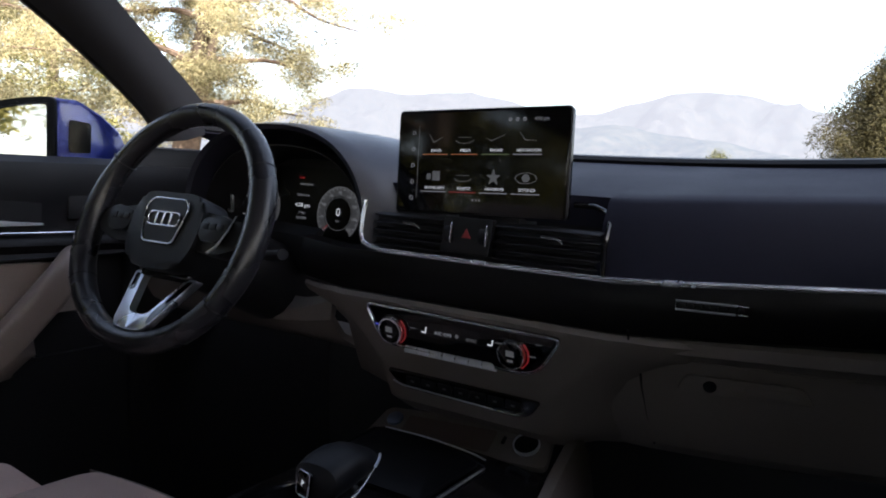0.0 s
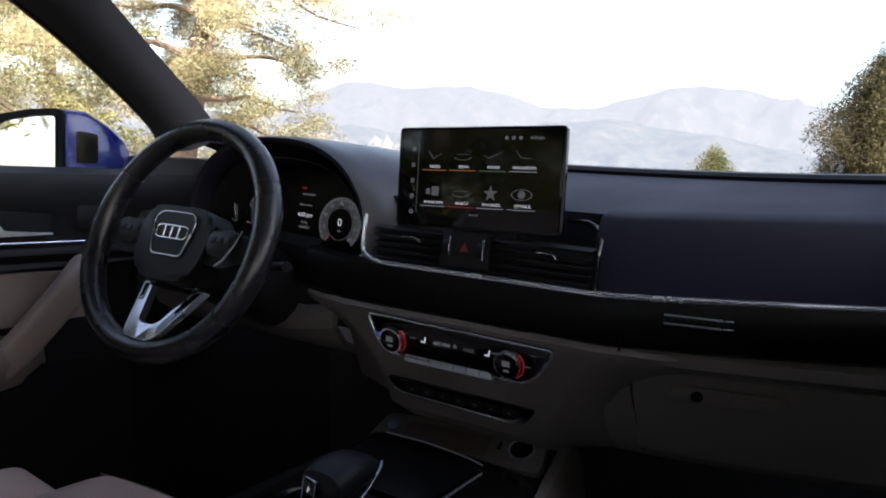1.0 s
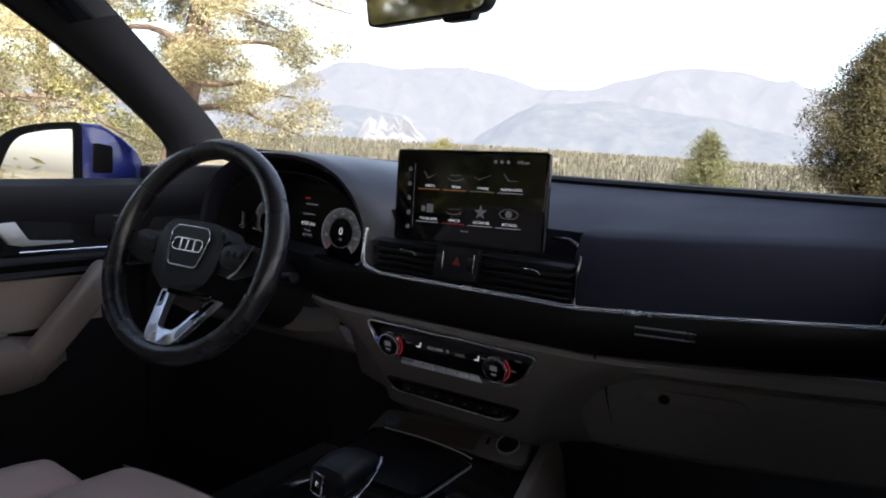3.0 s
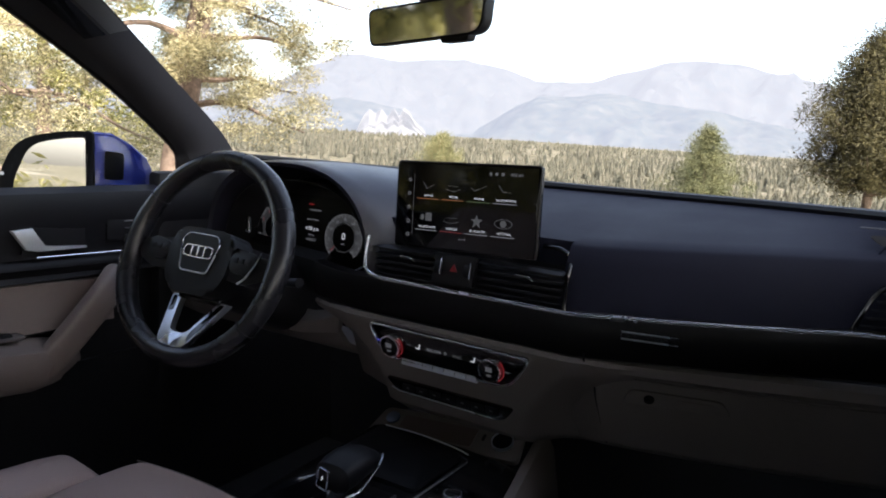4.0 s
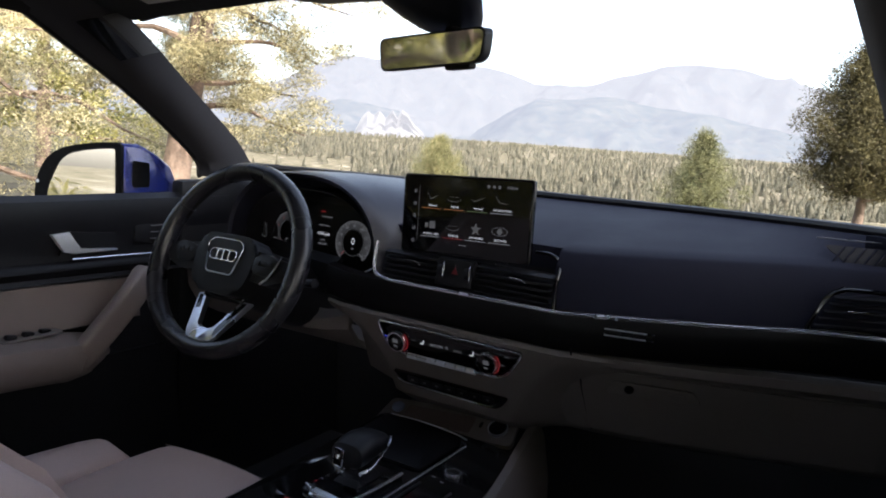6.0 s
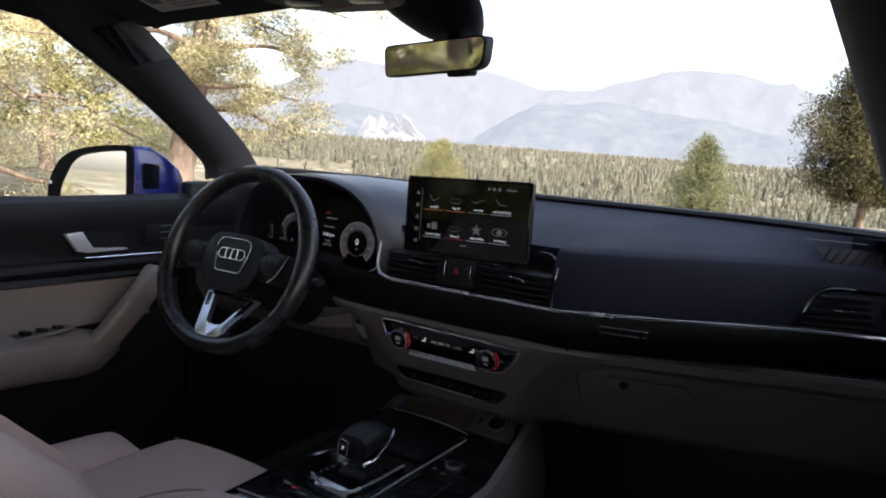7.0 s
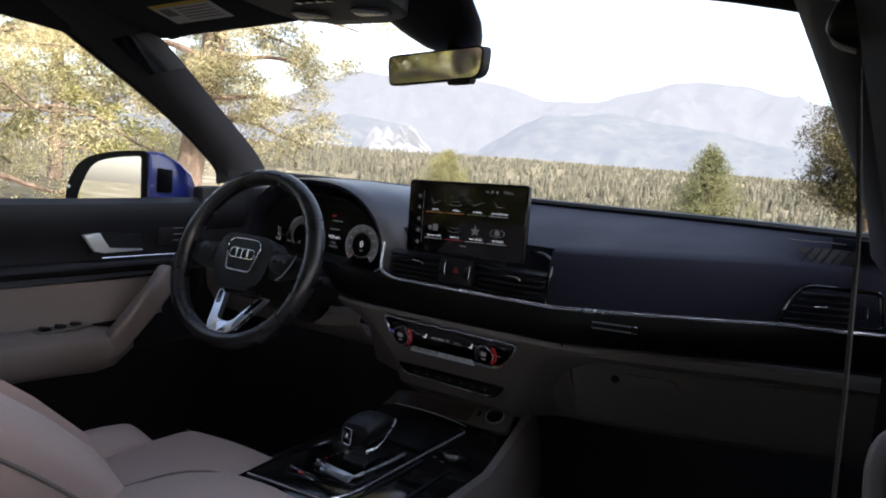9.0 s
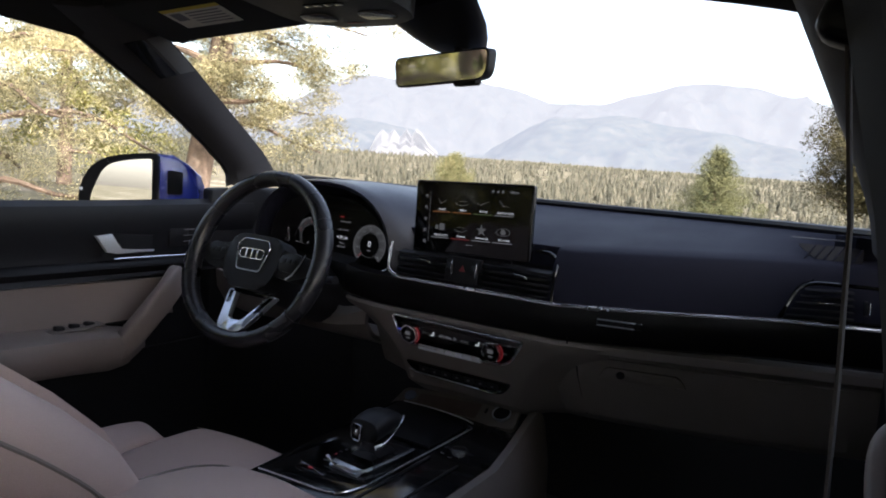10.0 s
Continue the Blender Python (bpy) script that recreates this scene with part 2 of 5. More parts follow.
def tube(points, radius, closed=False, sides=8, flat=1.0, up=(0, 0, 1), square=1.0):
    """A round or flattened bar along a line; radius may be a function of 0..1."""
    bm = bmesh.new()
    pts = [Vector(p) for p in points]
    n = len(pts)
    rings = []
    upv = Vector(up)
    for i, p in enumerate(pts):
        d = (pts[(i + 1) % n] - pts[i - 1]) if closed else (pts[min(i + 1, n - 1)] - pts[max(i - 1, 0)])
        d.normalize()
        s = d.cross(upv)
        s = s.normalized() if s.length > 1e-5 else d.orthogonal().normalized()
        u = s.cross(d).normalized()
        r = radius(i / max(1, n - 1)) if callable(radius) else radius
        rings.append([bm.verts.new(p + s * math.copysign(abs(math.cos(a)) ** square, math.cos(a)) * r + u * math.copysign(abs(math.sin(a)) ** square, math.sin(a)) * r * flat) for a in [2 * math.pi * j / sides for j in range(sides)]])
    for i in range(n if closed else n - 1):
        a, b = rings[i], rings[(i + 1) % n]
        for j in range(sides):
            bm.faces.new((a[j], a[(j + 1) % sides], b[(j + 1) % sides], b[j]))
    if not closed:
        bm.faces.new(rings[0][::-1])
        bm.faces.new(rings[-1])
    return bm


def loft(rows, thick=0.0, closed=False, caps=False):
    """A skin over rows of points; thick gives it a back."""
    bm = bmesh.new()
    grid = [[bm.verts.new(p) for p in row] for row in rows]
    k = len(grid[0])
    for a, b in zip(grid, grid[1:]):
        for j in range(k if closed else k - 1):
            bm.faces.new((a[j], a[(j + 1) % k], b[(j + 1) % k], b[j]))
    if caps and closed:
        bm.faces.new(grid[0][::-1])
        bm.faces.new(grid[-1])
    if thick:
        # the side towards the cabin stays where it is
        bm.normal_update()
        mid = Vector((0.3, -1.0, 1.2))
        if sum((mid - f.calc_center_median()).dot(f.normal) * f.calc_area() for f in bm.faces) < 0:
            bmesh.ops.reverse_faces(bm, faces=bm.faces)
        bm.normal_update()
        bmesh.ops.solidify(bm, geom=list(bm.faces), thickness=thick)
    return bm


def disc(radius, depth, m, sides=32, round_by=0.0):
    return prism([(radius * math.cos(2 * math.pi * i / sides), radius * math.sin(2 * math.pi * i / sides)) for i in range(sides)], depth, m, round_by)


def ring(outer, inner, depth, m, sides=40, a0=0.0, a1=360.0):
    bm = bmesh.new()
    full = abs(a1 - a0) > 359
    n = sides if full else sides + 1
    cs = [radians(a0 + (a1 - a0) * i / sides) for i in range(n)]
    rows = [[bm.verts.new((r * math.cos(a), r * math.sin(a), z)) for r, z in ((inner, 0), (inner, depth), (outer, depth), (outer, 0))] for a in cs]
    for i in range(n if full else n - 1):
        a, b = rows[i], rows[(i + 1) % n]
        for j in range(4):
            bm.faces.new((a[j], a[(j + 1) % 4], b[(j + 1) % 4], b[j]))
    if not full:
        bm.faces.new(rows[0])
        bm.faces.new(rows[-1][::-1])
    bm.transform(m)
    return bm


def join(*bms):
    out = bmesh.new()
    for b in bms:
        me = bpy.data.meshes.new("join")
        b.to_mesh(me)
        b.free()
        out.from_mesh(me)
        bpy.data.meshes.remove(me)
    return out


def words(text, size, m, depth=0.0003, spread=1.0):
    """Lettering as a thin mesh, centred on the frame m."""
    cu = bpy.data.curves.new("words", "FONT")
    cu.body, cu.size, cu.align_x, cu.align_y, cu.extrude = text, size, "CENTER", "CENTER", depth
    cu.space_character, cu.resolution_u = spread, 2
    ob = bpy.data.objects.new("words", cu)
    scene.collection.objects.link(ob)
    dg = bpy.context.evaluated_depsgraph_get()
    me = bpy.data.meshes.new_from_object(ob.evaluated_get(dg))
    bm = bmesh.new()
    bm.from_mesh(me)
    bpy.data.objects.remove(ob)
    bpy.data.curves.remove(cu)
    bpy.data.meshes.remove(me)
    bm.transform(m)
    return bm


def at(m, x, y, z=0.0):
    return m @ Matrix.Translation((x, y, z))


def lerp(a, b, t):
    return a + (b - a) * t


def table(x, pairs):
    """Values between given stations."""
    xs = [p[0] for p in pairs]
    if isinstance(pairs[0][1], (int, float)):
        return float(np.interp(x, xs, [p[1] for p in pairs]))
    return [float(np.interp(x, xs, [p[1][i] for p in pairs])) for i in range(len(pairs[0][1]))]

# ---- car shell ----


def strip_y(x):
    a = max(0.0, abs(x) - 0.2) / 0.45
    return 0.005 + 0.13 * a ** 1.3


def strip_z(x):
    return 1.03 + 0.02 * min(1.0, max(0.0, abs(x) - 0.2) / 0.35)


def base_y(x):
    return 0.50 - 0.30 * (abs(x) / 0.66) ** 2.6


def base_z(x):
    return 1.187 + 0.016 * (abs(x) / 0.66) ** 2


shell = thing("parked_car", (0, -0.8, 0.35), "dark-lined body shell of a parked blue car", "car")

# floor pan and footwell
part("floor_pan", block(1.5, 3.0, 0.06, pose(0, -0.9, 0.36), 0.01), CARPET, shell, "black carpeted car floor")
part("firewall", loft([[(x, 0.62, 0.36), (x, 0.60, 0.7), (x, 0.52, 1.15)] for x in (-0.75, 0, 0.75)], 0.03), CARPET, shell)

# roof liner: from the windscreen header back to the tail
rows = []
for y, zc, half in ((-0.09, 1.561, 0.60), (-0.25, 1.578, 0.62), (-0.6, 1.592, 0.64), (-1.2, 1.59, 0.64), (-1.9, 1.55, 0.62), (-2.35, 1.46, 0.58)):
    rows.append([(x, y - (0.10 * (x / 0.6) ** 2 if y > -0.2 else 0.0), zc - 0.080 * (abs(x) / 0.62) ** 2.4) for x in [half * i / 8 for i in range(-8, 9)]])
part("roof_liner", loft(rows, 0.03), LINER, shell, "black fabric headliner")
hdr = [(x, -0.085 - 0.10 * (x / 0.6) ** 2, 1.558 - 0.082 * (abs(x) / 0.62) ** 2.4) for x in [0.6 * i / 10 for i in range(-10, 11)]]
part("windscreen_header", tube(hdr, 0.016, sides=10), LINER, shell)

# rear glass darkening is added to hold daylight back from the cabin
TINT = clear_glass("dimming_rear_glass", (0.80, 0.82, 0.82), 0.05)
for s in (-1, 1):
    inner = [(0.690, 0.190, 1.200), (0.674, 0.125, 1.258), (0.642, -0.017, 1.350), (0.605, -0.19, 1.462), (0.57, -0.32, 1.515)]
    outer = [(0.725, 0.062, 1.17), (0.722, 0.040, 1.22), (0.70, -0.122, 1.331), (0.69, -0.285, 1.424), (0.64, -0.45, 1.495)]
    if s > 0:
        inner = [(0.655, 0.22, 1.19), (0.638, 0.12, 1.262), (0.60, -0.02, 1.365), (0.56, -0.19, 1.468), (0.54, -0.32, 1.52)]
        outer = [(0.76, 0.0, 1.13), (0.765, -0.05, 1.22), (0.745, -0.20, 1.33), (0.73, -0.34, 1.43), (0.69, -0.50, 1.50)]
    a, b = spline(inner, 5), spline(outer, 5)
    rows = []
    for p, q in zip(a, b):
        mid = p.lerp(q, 0.42) + Vector((-0.020, -0.028, -0.012))
        rows.append([(s * v.x, v.y, v.z) for v in (p + Vector((0.045, 0.035, 0.0)), p, (p + mid) / 2 + Vector((-0.007, -0.008, 0)), mid, (q + mid) / 2 + Vector((-0.006, -0.008, -0.002)), q, q + Vector((0.006, 0.016, 0.0)))])
    part("a_pillar", loft(rows, 0.012), PILLAR, shell, "dark fabric-covered windscreen pillar")
    for nm, k0, k1, mt in () if s > 0 else (("pillar_label", 0.0, 0.42, LABELGREY), ("pillar_recess", 0.45, 0.95, GLOSS)):
        patch = []
        for p, q in list(zip(a, b))[13:17]:
            mid = (p + q) / 2 + Vector((-0.022, -0.028, -0.012))
            e0, e1 = p.lerp(mid, k0) + Vector((-0.006, -0.009, -0.001)), p.lerp(mid, k1) + Vector((-0.008, -0.011, -0.001))
            patch.append([(s * v.x, v.y, v.z) for v in (e0, e0.lerp(e1, 0.5) + Vector((-0.002, -0.003, 0)), e1)])
        part(nm, loft(patch, 0.002), mt, shell)
    # door glass seal along the outer pillar edge
    part("window_seal", tube([(s * (v.x + 0.002), v.y + 0.004, v.z - 0.002) for v in b], 0.006, sides=6), RUBBER, shell)
    # sill beam, rear quarter and rear pillar behind the doors
    part("roof_rail", loft([[(s * 0.60, y, z + 0.03), (s * 0.74, y, z + 0.015), (s * 0.75, y, z - 0.03), (s * 0.66, y, z - 0.05), (s * 0.60, y, z)] for y, z in ((-0.36, 1.50), (-0.7, 1.53), (-1.3, 1.54), (-2.0, 1.50), (-2.35, 1.43))], 0.0, closed=True, caps=True), LINER, shell)
    part("mirror_sail", block(0.04, 0.24, 0.07, pose(s * 0.758, 0.095, 1.085), 0.012, 3), BLACK, shell, "black triangular panel at the pillar foot")
    part("kick_panel", block(0.04, 0.95, 0.80, pose(s * 0.755, 0.50, 0.76), 0.01), BLACK, shell)
    part("rear_door_panel", block(0.06, 0.80, 0.76, pose(s * 0.765, -1.10, 0.745), 0.02), BLACK, shell)
    pane = part("rear_door_pane", loft([[(s * 0.785, y, 1.10), (s * 0.775, y, 1.20), (s * 0.735, y, 1.36), (s * 0.685, y, 1.50)] for y in (-0.76, -1.2, -1.6, -2.0)]), TINT, shell)
    pane.visible_shadow = False
    part("rear_quarter", block(0.06, 1.0, 0.75, pose(s * 0.74, -1.95, 0.74), 0.02), BLACK, shell)
    part("rear_pillar", loft([[(s * 0.70, y, z), (s * 0.76, y, z), (s * 0.76, y - 0.34, z), (s * 0.70, y - 0.34, z)] for y, z in ((-2.05, 1.1), (-2.0, 1.3), (-1.98, 1.5))], closed=True, caps=True), LINER, shell)
tail = part("rear_window", loft([[(x, -2.44, 1.1), (x, -2.40, 1.28), (x, -2.34, 1.45)] for x in (-0.68, -0.3, 0.3, 0.68)]), TINT, shell)
tail.visible_shadow = False
part("tail_panel", block(1.5, 0.06, 0.75, pose(0, -2.42, 0.74), 0.02), BLACK, shell)

# B pillar on the passenger side, beside the lens
rows = []
for z, x, y, w in ((0.75, 0.755, -0.66, 0.10), (0.95, 0.748, -0.67, 0.085), (1.12, 0.735, -0.685, 0.075), (1.25, 0.713, -0.69, 0.07), (1.35, 0.688, -0.70, 0.07), (1.45, 0.663, -0.72, 0.075), (1.54, 0.635, -0.74, 0.09)):
    rows.append([(x - 0.028, y + w * 0.35, z), (x - 0.03, y - w * 0.2, z), (x - 0.012, y - w, z), (x + 0.05, y - w, z), (x + 0.05, y + w, z), (x - 0.005, y + w, z)])
rows = [[Vector(p) for p in r] for r in rows]
part("b_pillar", bevel(loft(rows, closed=True, caps=True), 0.012, 3, 25), LINER, shell, "black plastic door pillar trim")

# windscreen
rows = []
for i in range(9):
    t = i / 8
    rows.append([(lerp(0.70, 0.60, t) * k / 8, lerp(base_y(0.66 * k / 8) + 0.03, -0.07 - 0.10 * (k / 8) ** 2, t), lerp(1.17, 1.565 - 0.078 * abs(k / 8) ** 2.4, t) + 0.03 * math.sin(math.pi * t)) for k in range(-8, 9)])
screen_glass = part("windscreen", loft(rows), GLASS, shell, "clear curved windscreen")
screen_glass.visible_shadow = False
part("windscreen_sensor_band", block(0.11, 0.09, 0.004, axes((0.062, -0.01, 1.522), (1, 0, 0), (0, -0.83, 0.56)), 0.0015), clear_glass("tinted_band", (0.86, 0.885, 0.965), 0.05), shell, "pale blue sensor patch on the windscreen")

# cowl, bonnet and wings seen past the dash
rows = []
for t in range(7):
    y = 0.62 + 0.17 * t
    rows.append([(x, y - 0.12 * (x / 0.8) ** 2, 1.105 - 0.012 * t - 0.006 * t * t * 0.4 - 0.06 * (x / 0.8) ** 4) for x in [0.8 * k / 8 for k in range(-8, 9)]])
part("bonnet", loft(rows, 0.02), BLUE, shell, "blue painted bonnet")

# ---- dashboard ----
dash = thing("dashboard", (0, 0.2, 0.8), "dark grey soft-touch dashboard with chrome strip over beige lower panels", "dashboard")


def pad_profile(x):
    """Strip edge, crease, top and windscreen edge of the pad at x."""
    ys, zs, yb, zb = strip_y(x), strip_z(x), base_y(x), base_z(x)
    pts = [(ys + 0.012, zs + 0.002), (ys + 0.020, zs + 0.03), (ys + 0.034, zs + 0.065), (ys + 0.046, zs + 0.0885), (ys + 0.052, zs + 0.0935), (ys + 0.10, zs + 0.1005)]
    far = yb - 0.03
    for t in (0.4, 0.7, 1.0):
        pts.append((lerp(ys + 0.10, far, t), lerp(zs + 0.1005, zb - 0.012, t ** 0.8)))
    return [(x, y, z) for y, z in pts]


xs = [0.172 + (0.70 - 0.172) * i / 16 for i in range(17)]
part("pad", loft([pad_profile(x) for x in xs], 0.014), PAD, dash, "grey-blue padded dashboard top")
xs = [-0.215 + 0.39 * i / 10 for i in range(11)]
part("pad", loft([[(p[0], max(p[1], 0.075), max(p[2], 1.085)) for p in pad_profile(x)] for x in xs], 0.01), PAD, dash)
xs = [-0.70 + 0.50 * i / 12 for i in range(13)]
part("pad", loft([[(p[0], max(p[1], 0.20), p[2]) for p in pad_profile(x)[4:]] for x in xs], 0.01), PAD, dash)
xs = [-0.70 + 0.11 * i / 5 for i in range(6)]
part("pad", loft([pad_profile(x) for x in xs], 0.012), PAD, dash)
# dark ledge at the foot of the windscreen
edge = [(x, base_y(x) - 0.012, base_z(x) - 0.006) for x in [0.69 * i / 24 for i in range(-24, 25)]]
part("windscreen_ledge", tube(edge, 0.011, sides=8, flat=0.8), BLACK, dash)
# chrome strip under the pad
line = [(x, strip_y(x) - 0.0055, strip_z(x)) for x in [-0.135 + (0.70 + 0.135) * i / 40 for i in range(41)]]
line = spline([(-0.170, 0.008, 1.098), (-0.172, 0.003, 1.06), (-0.168, 0.000, 1.042), (-0.154, -0.001, 1.033)], 5)[:-1] + [Vector(p) for p in line]
part("chrome_strip", tube(line, 0.0034, sides=8, flat=0.9, up=(0, -1, 0.2)), BRIGHT, dash, "thin bright chrome strip")
# dark inlay band
rows = []
for i in range(33):
    x = -0.30 + 1.0 * i / 32
    ys, zs = strip_y(x), strip_z(x)
    rows.append([(x, ys + 0.016, zs + 0.001), (x, ys + 0.001, zs - 0.004), (x, ys - 0.004, zs - 0.02), (x, ys - 0.002, zs - 0.048), (x, ys + 0.004, zs - 0.063), (x, ys + 0.02, zs - 0.070)])
part("inlay", loft(rows, 0.006), TRIM, dash, "glossy dark inlay band")
badge = axes((0.3095, strip_y(0.31) - 0.0055, 1.011), (0.9, 0.17, 0.01), (0, 0, 1))
part("badge_frame", join(*[tube([badge @ Vector((x, y, 0)) for x, y in ((-0.038, -0.005), (0.038, -0.005), (0.038, 0.005), (-0.038, 0.005))], 0.0013, True, 6)]), CHROME, dash, "chrome outlined badge with unread lettering")
part("badge_letters", join(*[block(0.0065, 0.005, 0.001, at(badge, -0.031 + 0.0088 * i, 0, 0), 0.0004) for i in range(8)]), BLACK, dash)

# beige lower panel on the passenger side with the glove box
rows = []
for i in range(21):
    x = 0.10 + 0.60 * i / 20
    ys = strip_y(x)
    dz = strip_z(x) - 1.03
    rows.append([(x, ys + 0.02, 0.970 + dz * 0.4), (x, ys + 0.003, 0.964 + dz * 0.4), (x, ys + 0.004, 0.951 + dz * 0.3), (x, ys + 0.03, 0.940 + dz * 0.2), (x, ys + 0.045, 0.90), (x, ys + 0.062, 0.86), (x, ys + 0.09, 0.815), (x, ys + 0.14, 0.79), (x, ys + 0.30, 0.76)])
part("lower_panel", loft(rows, 0.01), BEIGEP, dash, "beige lower dashboard panel")
glove = part("glove_box_lid", loft([[(x, strip_y(x) + y, z) for y, z in ((0.0285, 0.9395), (0.036, 0.92), (0.0425, 0.90), (0.0595, 0.86), (0.0845, 0.818))] for x in [0.232 + 0.43 * i / 14 for i in range(15)]], 0.006), BEIGEP, dash, "beige glove box lid")
gh = axes((0.335, strip_y(0.335) + 0.034, 0.915), (0.95, 0.25, 0.0), (0, -0.33, 0.94))
part("handle_plate", prism(rounded([(-0.065, -0.012), (0.085, -0.012), (0.07, 0.012), (-0.055, 0.012)], 0.008), 0.004, gh, 0.0015), BEIGEP, glove)
part("handle_recess", block(0.05, 0.015, 0.004, at(gh, 0.035, -0.001, 0.0030), 0.002), BEIGEP, glove)
part("lock", disc(0.0075, 0.006, at(gh, -0.028, 0.0, 0.0), 20, 0.001), BLACK, glove, "dark lock cylinder")
part("panel_seam", tube([(0.222, 0.008, 0.974), (0.224, 0.009, 0.958), (0.227, 0.036, 0.945), (0.231, 0.053, 0.90), (0.235, 0.071, 0.86), (0.24, 0.10, 0.815)], 0.0018, sides=6), BLACK, dash)

# centre stack face
FACE = axes((0, -0.004, 0.957), (1, 0, 0), (0, -0.24, 1))
rows = []
for z, half, y, back in ((0.966, 0.222, 0.004, 0.02), (0.960, 0.225, -0.003, 0.03), (0.950, 0.221, -0.003, 0.04), (0.93, 0.200, 0.002, 0.07), (0.90, 0.172, 0.010, 0.09), (0.87, 0.150, 0.017, 0.10), (0.84, 0.136, 0.024, 0.11), (0.815, 0.130, 0.030, 0.12), (0.79, 0.128, 0.07, 0.15)):
    rows.append([(-max(half + 0.075, 0.25), y + back * 0.62 + 0.012, z), (-half - 0.03, y + back * 0.38, z), (-half, y + 0.008, z), (-half + 0.02, y, z), (0, y, z), (half - 0.02, y, z), (half, y + 0.008, z), (half + 0.03, y + back * 0.38, z), (max(half + 0.075, 0.238), y + back * 0.62 + 0.012, z)])
part("centre_facing", loft(rows, 0.008), BEIGEP, dash, "beige centre stack facing")

# climate control panel
climate = thing("climate_panel", (0, 0.0, 0.92), "gloss black climate control panel with chrome rim and two lit dials", "control panel")
shape = rounded([(-0.126, -0.057), (0.114, -0.060), (0.148, -0.004), (-0.148, 0.000)], [0.03, 0.028, 0.012, 0.012], 6)
part("panel", prism(shape, 0.007, at(FACE, 0, 0, -0.001), 0.001), GLOSS, climate, "gloss black panel")
part("rim", tube([FACE @ Vector((x, y, 0.0068)) for x, y in shape], 0.0020, True, 6), BRIGHT, climate, "thin chrome rim")
for i in range(7):
    part("toggle", block(0.0200, 0.010, 0.007, at(FACE, -0.076 + 0.0205 * i, -0.0600, 0.006) @ pose(0, 0, 0, -30), 0.0015), CHROME, climate, "satin chrome toggle")
for x, sh in ((-0.105, 0), (0.082, 1)):
    k = at(FACE, x, -0.034, 0.005)
    knob = part("dial", disc(0.0175, 0.010, k, 36, 0.002), GLOSS, climate, "chrome-ringed temperature dial with lit face")
    part("dial_ring", ring(0.0190, 0.0168, 0.0095, k, 40), BRIGHT, knob)
    part("dial_light", ring(0.0225, 0.0208, 0.0025, k, 24, -60, 45), RED_ON, knob, "red lit arc")
    part("dial_digits", join(block(0.011, 0.008, 0.0004, at(k, 0, 0.003, 0.0102)), block(0.008, 0.003, 0.0004, at(k, 0, -0.007, 0.0102))), DIM_ON, knob)
part("status_light", block(0.010, 0.0018, 0.001, at(FACE, -0.134, -0.030, 0.0064)), BLUE_ON, climate, "small blue light")
part("display_text", words("A/C ON", 0.0075, at(FACE, -0.022, -0.027, 0.0066)), SOFT_ON, climate)
part("display_text", words("SYNC", 0.0065, at(FACE, 0.022, -0.028, 0.0066)), DIM_ON, climate)
for x, sx in ((-0.052, 1), (0.050, 1)):
    part("seat_symbol", prism([(0, 0), (0.007, 0), (0.009, 0.009), (0.007, 0.009), (0.0055, 0.002), (0, 0.002)], 0.0004, at(FACE, x - 0.004, -0.030, 0.0064)), WHITE_ON, climate)
part("fan_symbol", disc(0.003, 0.0004, at(FACE, 0.0, -0.026, 0.0064), 8), DIM_ON, climate)
for x, y in ((-0.07, -0.026), (0.061, -0.024), (0.109, -0.034), (0.118, -0.016)):
    part("tick_mark", block(0.008, 0.001, 0.0006, at(FACE, x, y, 0.0064)), DIM_ON, climate)

# switch row under it
row = thing("switch_row", (0, 0.02, 0.85), "narrow black switch row with a chrome underline", "control panel")
shape = rounded([(-0.100, -0.122), (0.098, -0.126), (0.118, -0.098), (-0.124, -0.098)], [0.014, 0.018, 0.01, 0.006], 5)
part("panel", prism(shape, 0.006, at(FACE, 0, 0, -0.001), 0.001), GLOSS, row, "black switch panel")
part("underline", tube([FACE @ Vector(p) for p in ((-0.112, -0.1135, 0.0065), (-0.098, -0.1185, 0.0065), (0.080, -0.1225, 0.0065), (0.092, -0.117, 0.0065), (0.100, -0.108, 0.0065))], 0.0012, sides=6), CHROME, row, "chrome underline")
for i in range(7):
    b = part("switch", block(0.023, 0.012, 0.004, at(FACE, -0.078 + 0.0262 * i, -0.1085, 0.006), 0.0012), BLACK, row)
    part("symbol", block(0.006, 0.003, 0.0004, at(FACE, -0.078 + 0.0262 * i, -0.1085, 0.0082), 0.001), GREYINK, b)

# centre air vents
vents = thing("centre_vents", (0, 0.02, 1.06), "black centre air vents with hazard switch between them", "air vent")
VF = axes((0, 0.012, 1.064), (1, 0, 0), (0, 0.10, 1))
part("housing", prism(rounded([(-0.168, -0.034), (0.186, -0.034), (0.182, 0.010), (0.172, 0.022), (-0.168, 0.020)], [0.016, 0.006, 0.01, 0.02, 0.006], 5), 0.006, at(VF, 0, 0, -0.03), 0.0), BLACK, vents)
part("frame", tube([VF @ Vector((x, y, z)) for x, y, z in ((0.186, -0.034, 0.0), (0.183, 0.0, -0.004), (0.180, 0.028, -0.022), (0.172, 0.045, -0.04), (0.15, 0.052, -0.05), (0.12, 0.053, -0.055))], 0.0035, sides=8), GLOSS, vents, "gloss black vent frame")
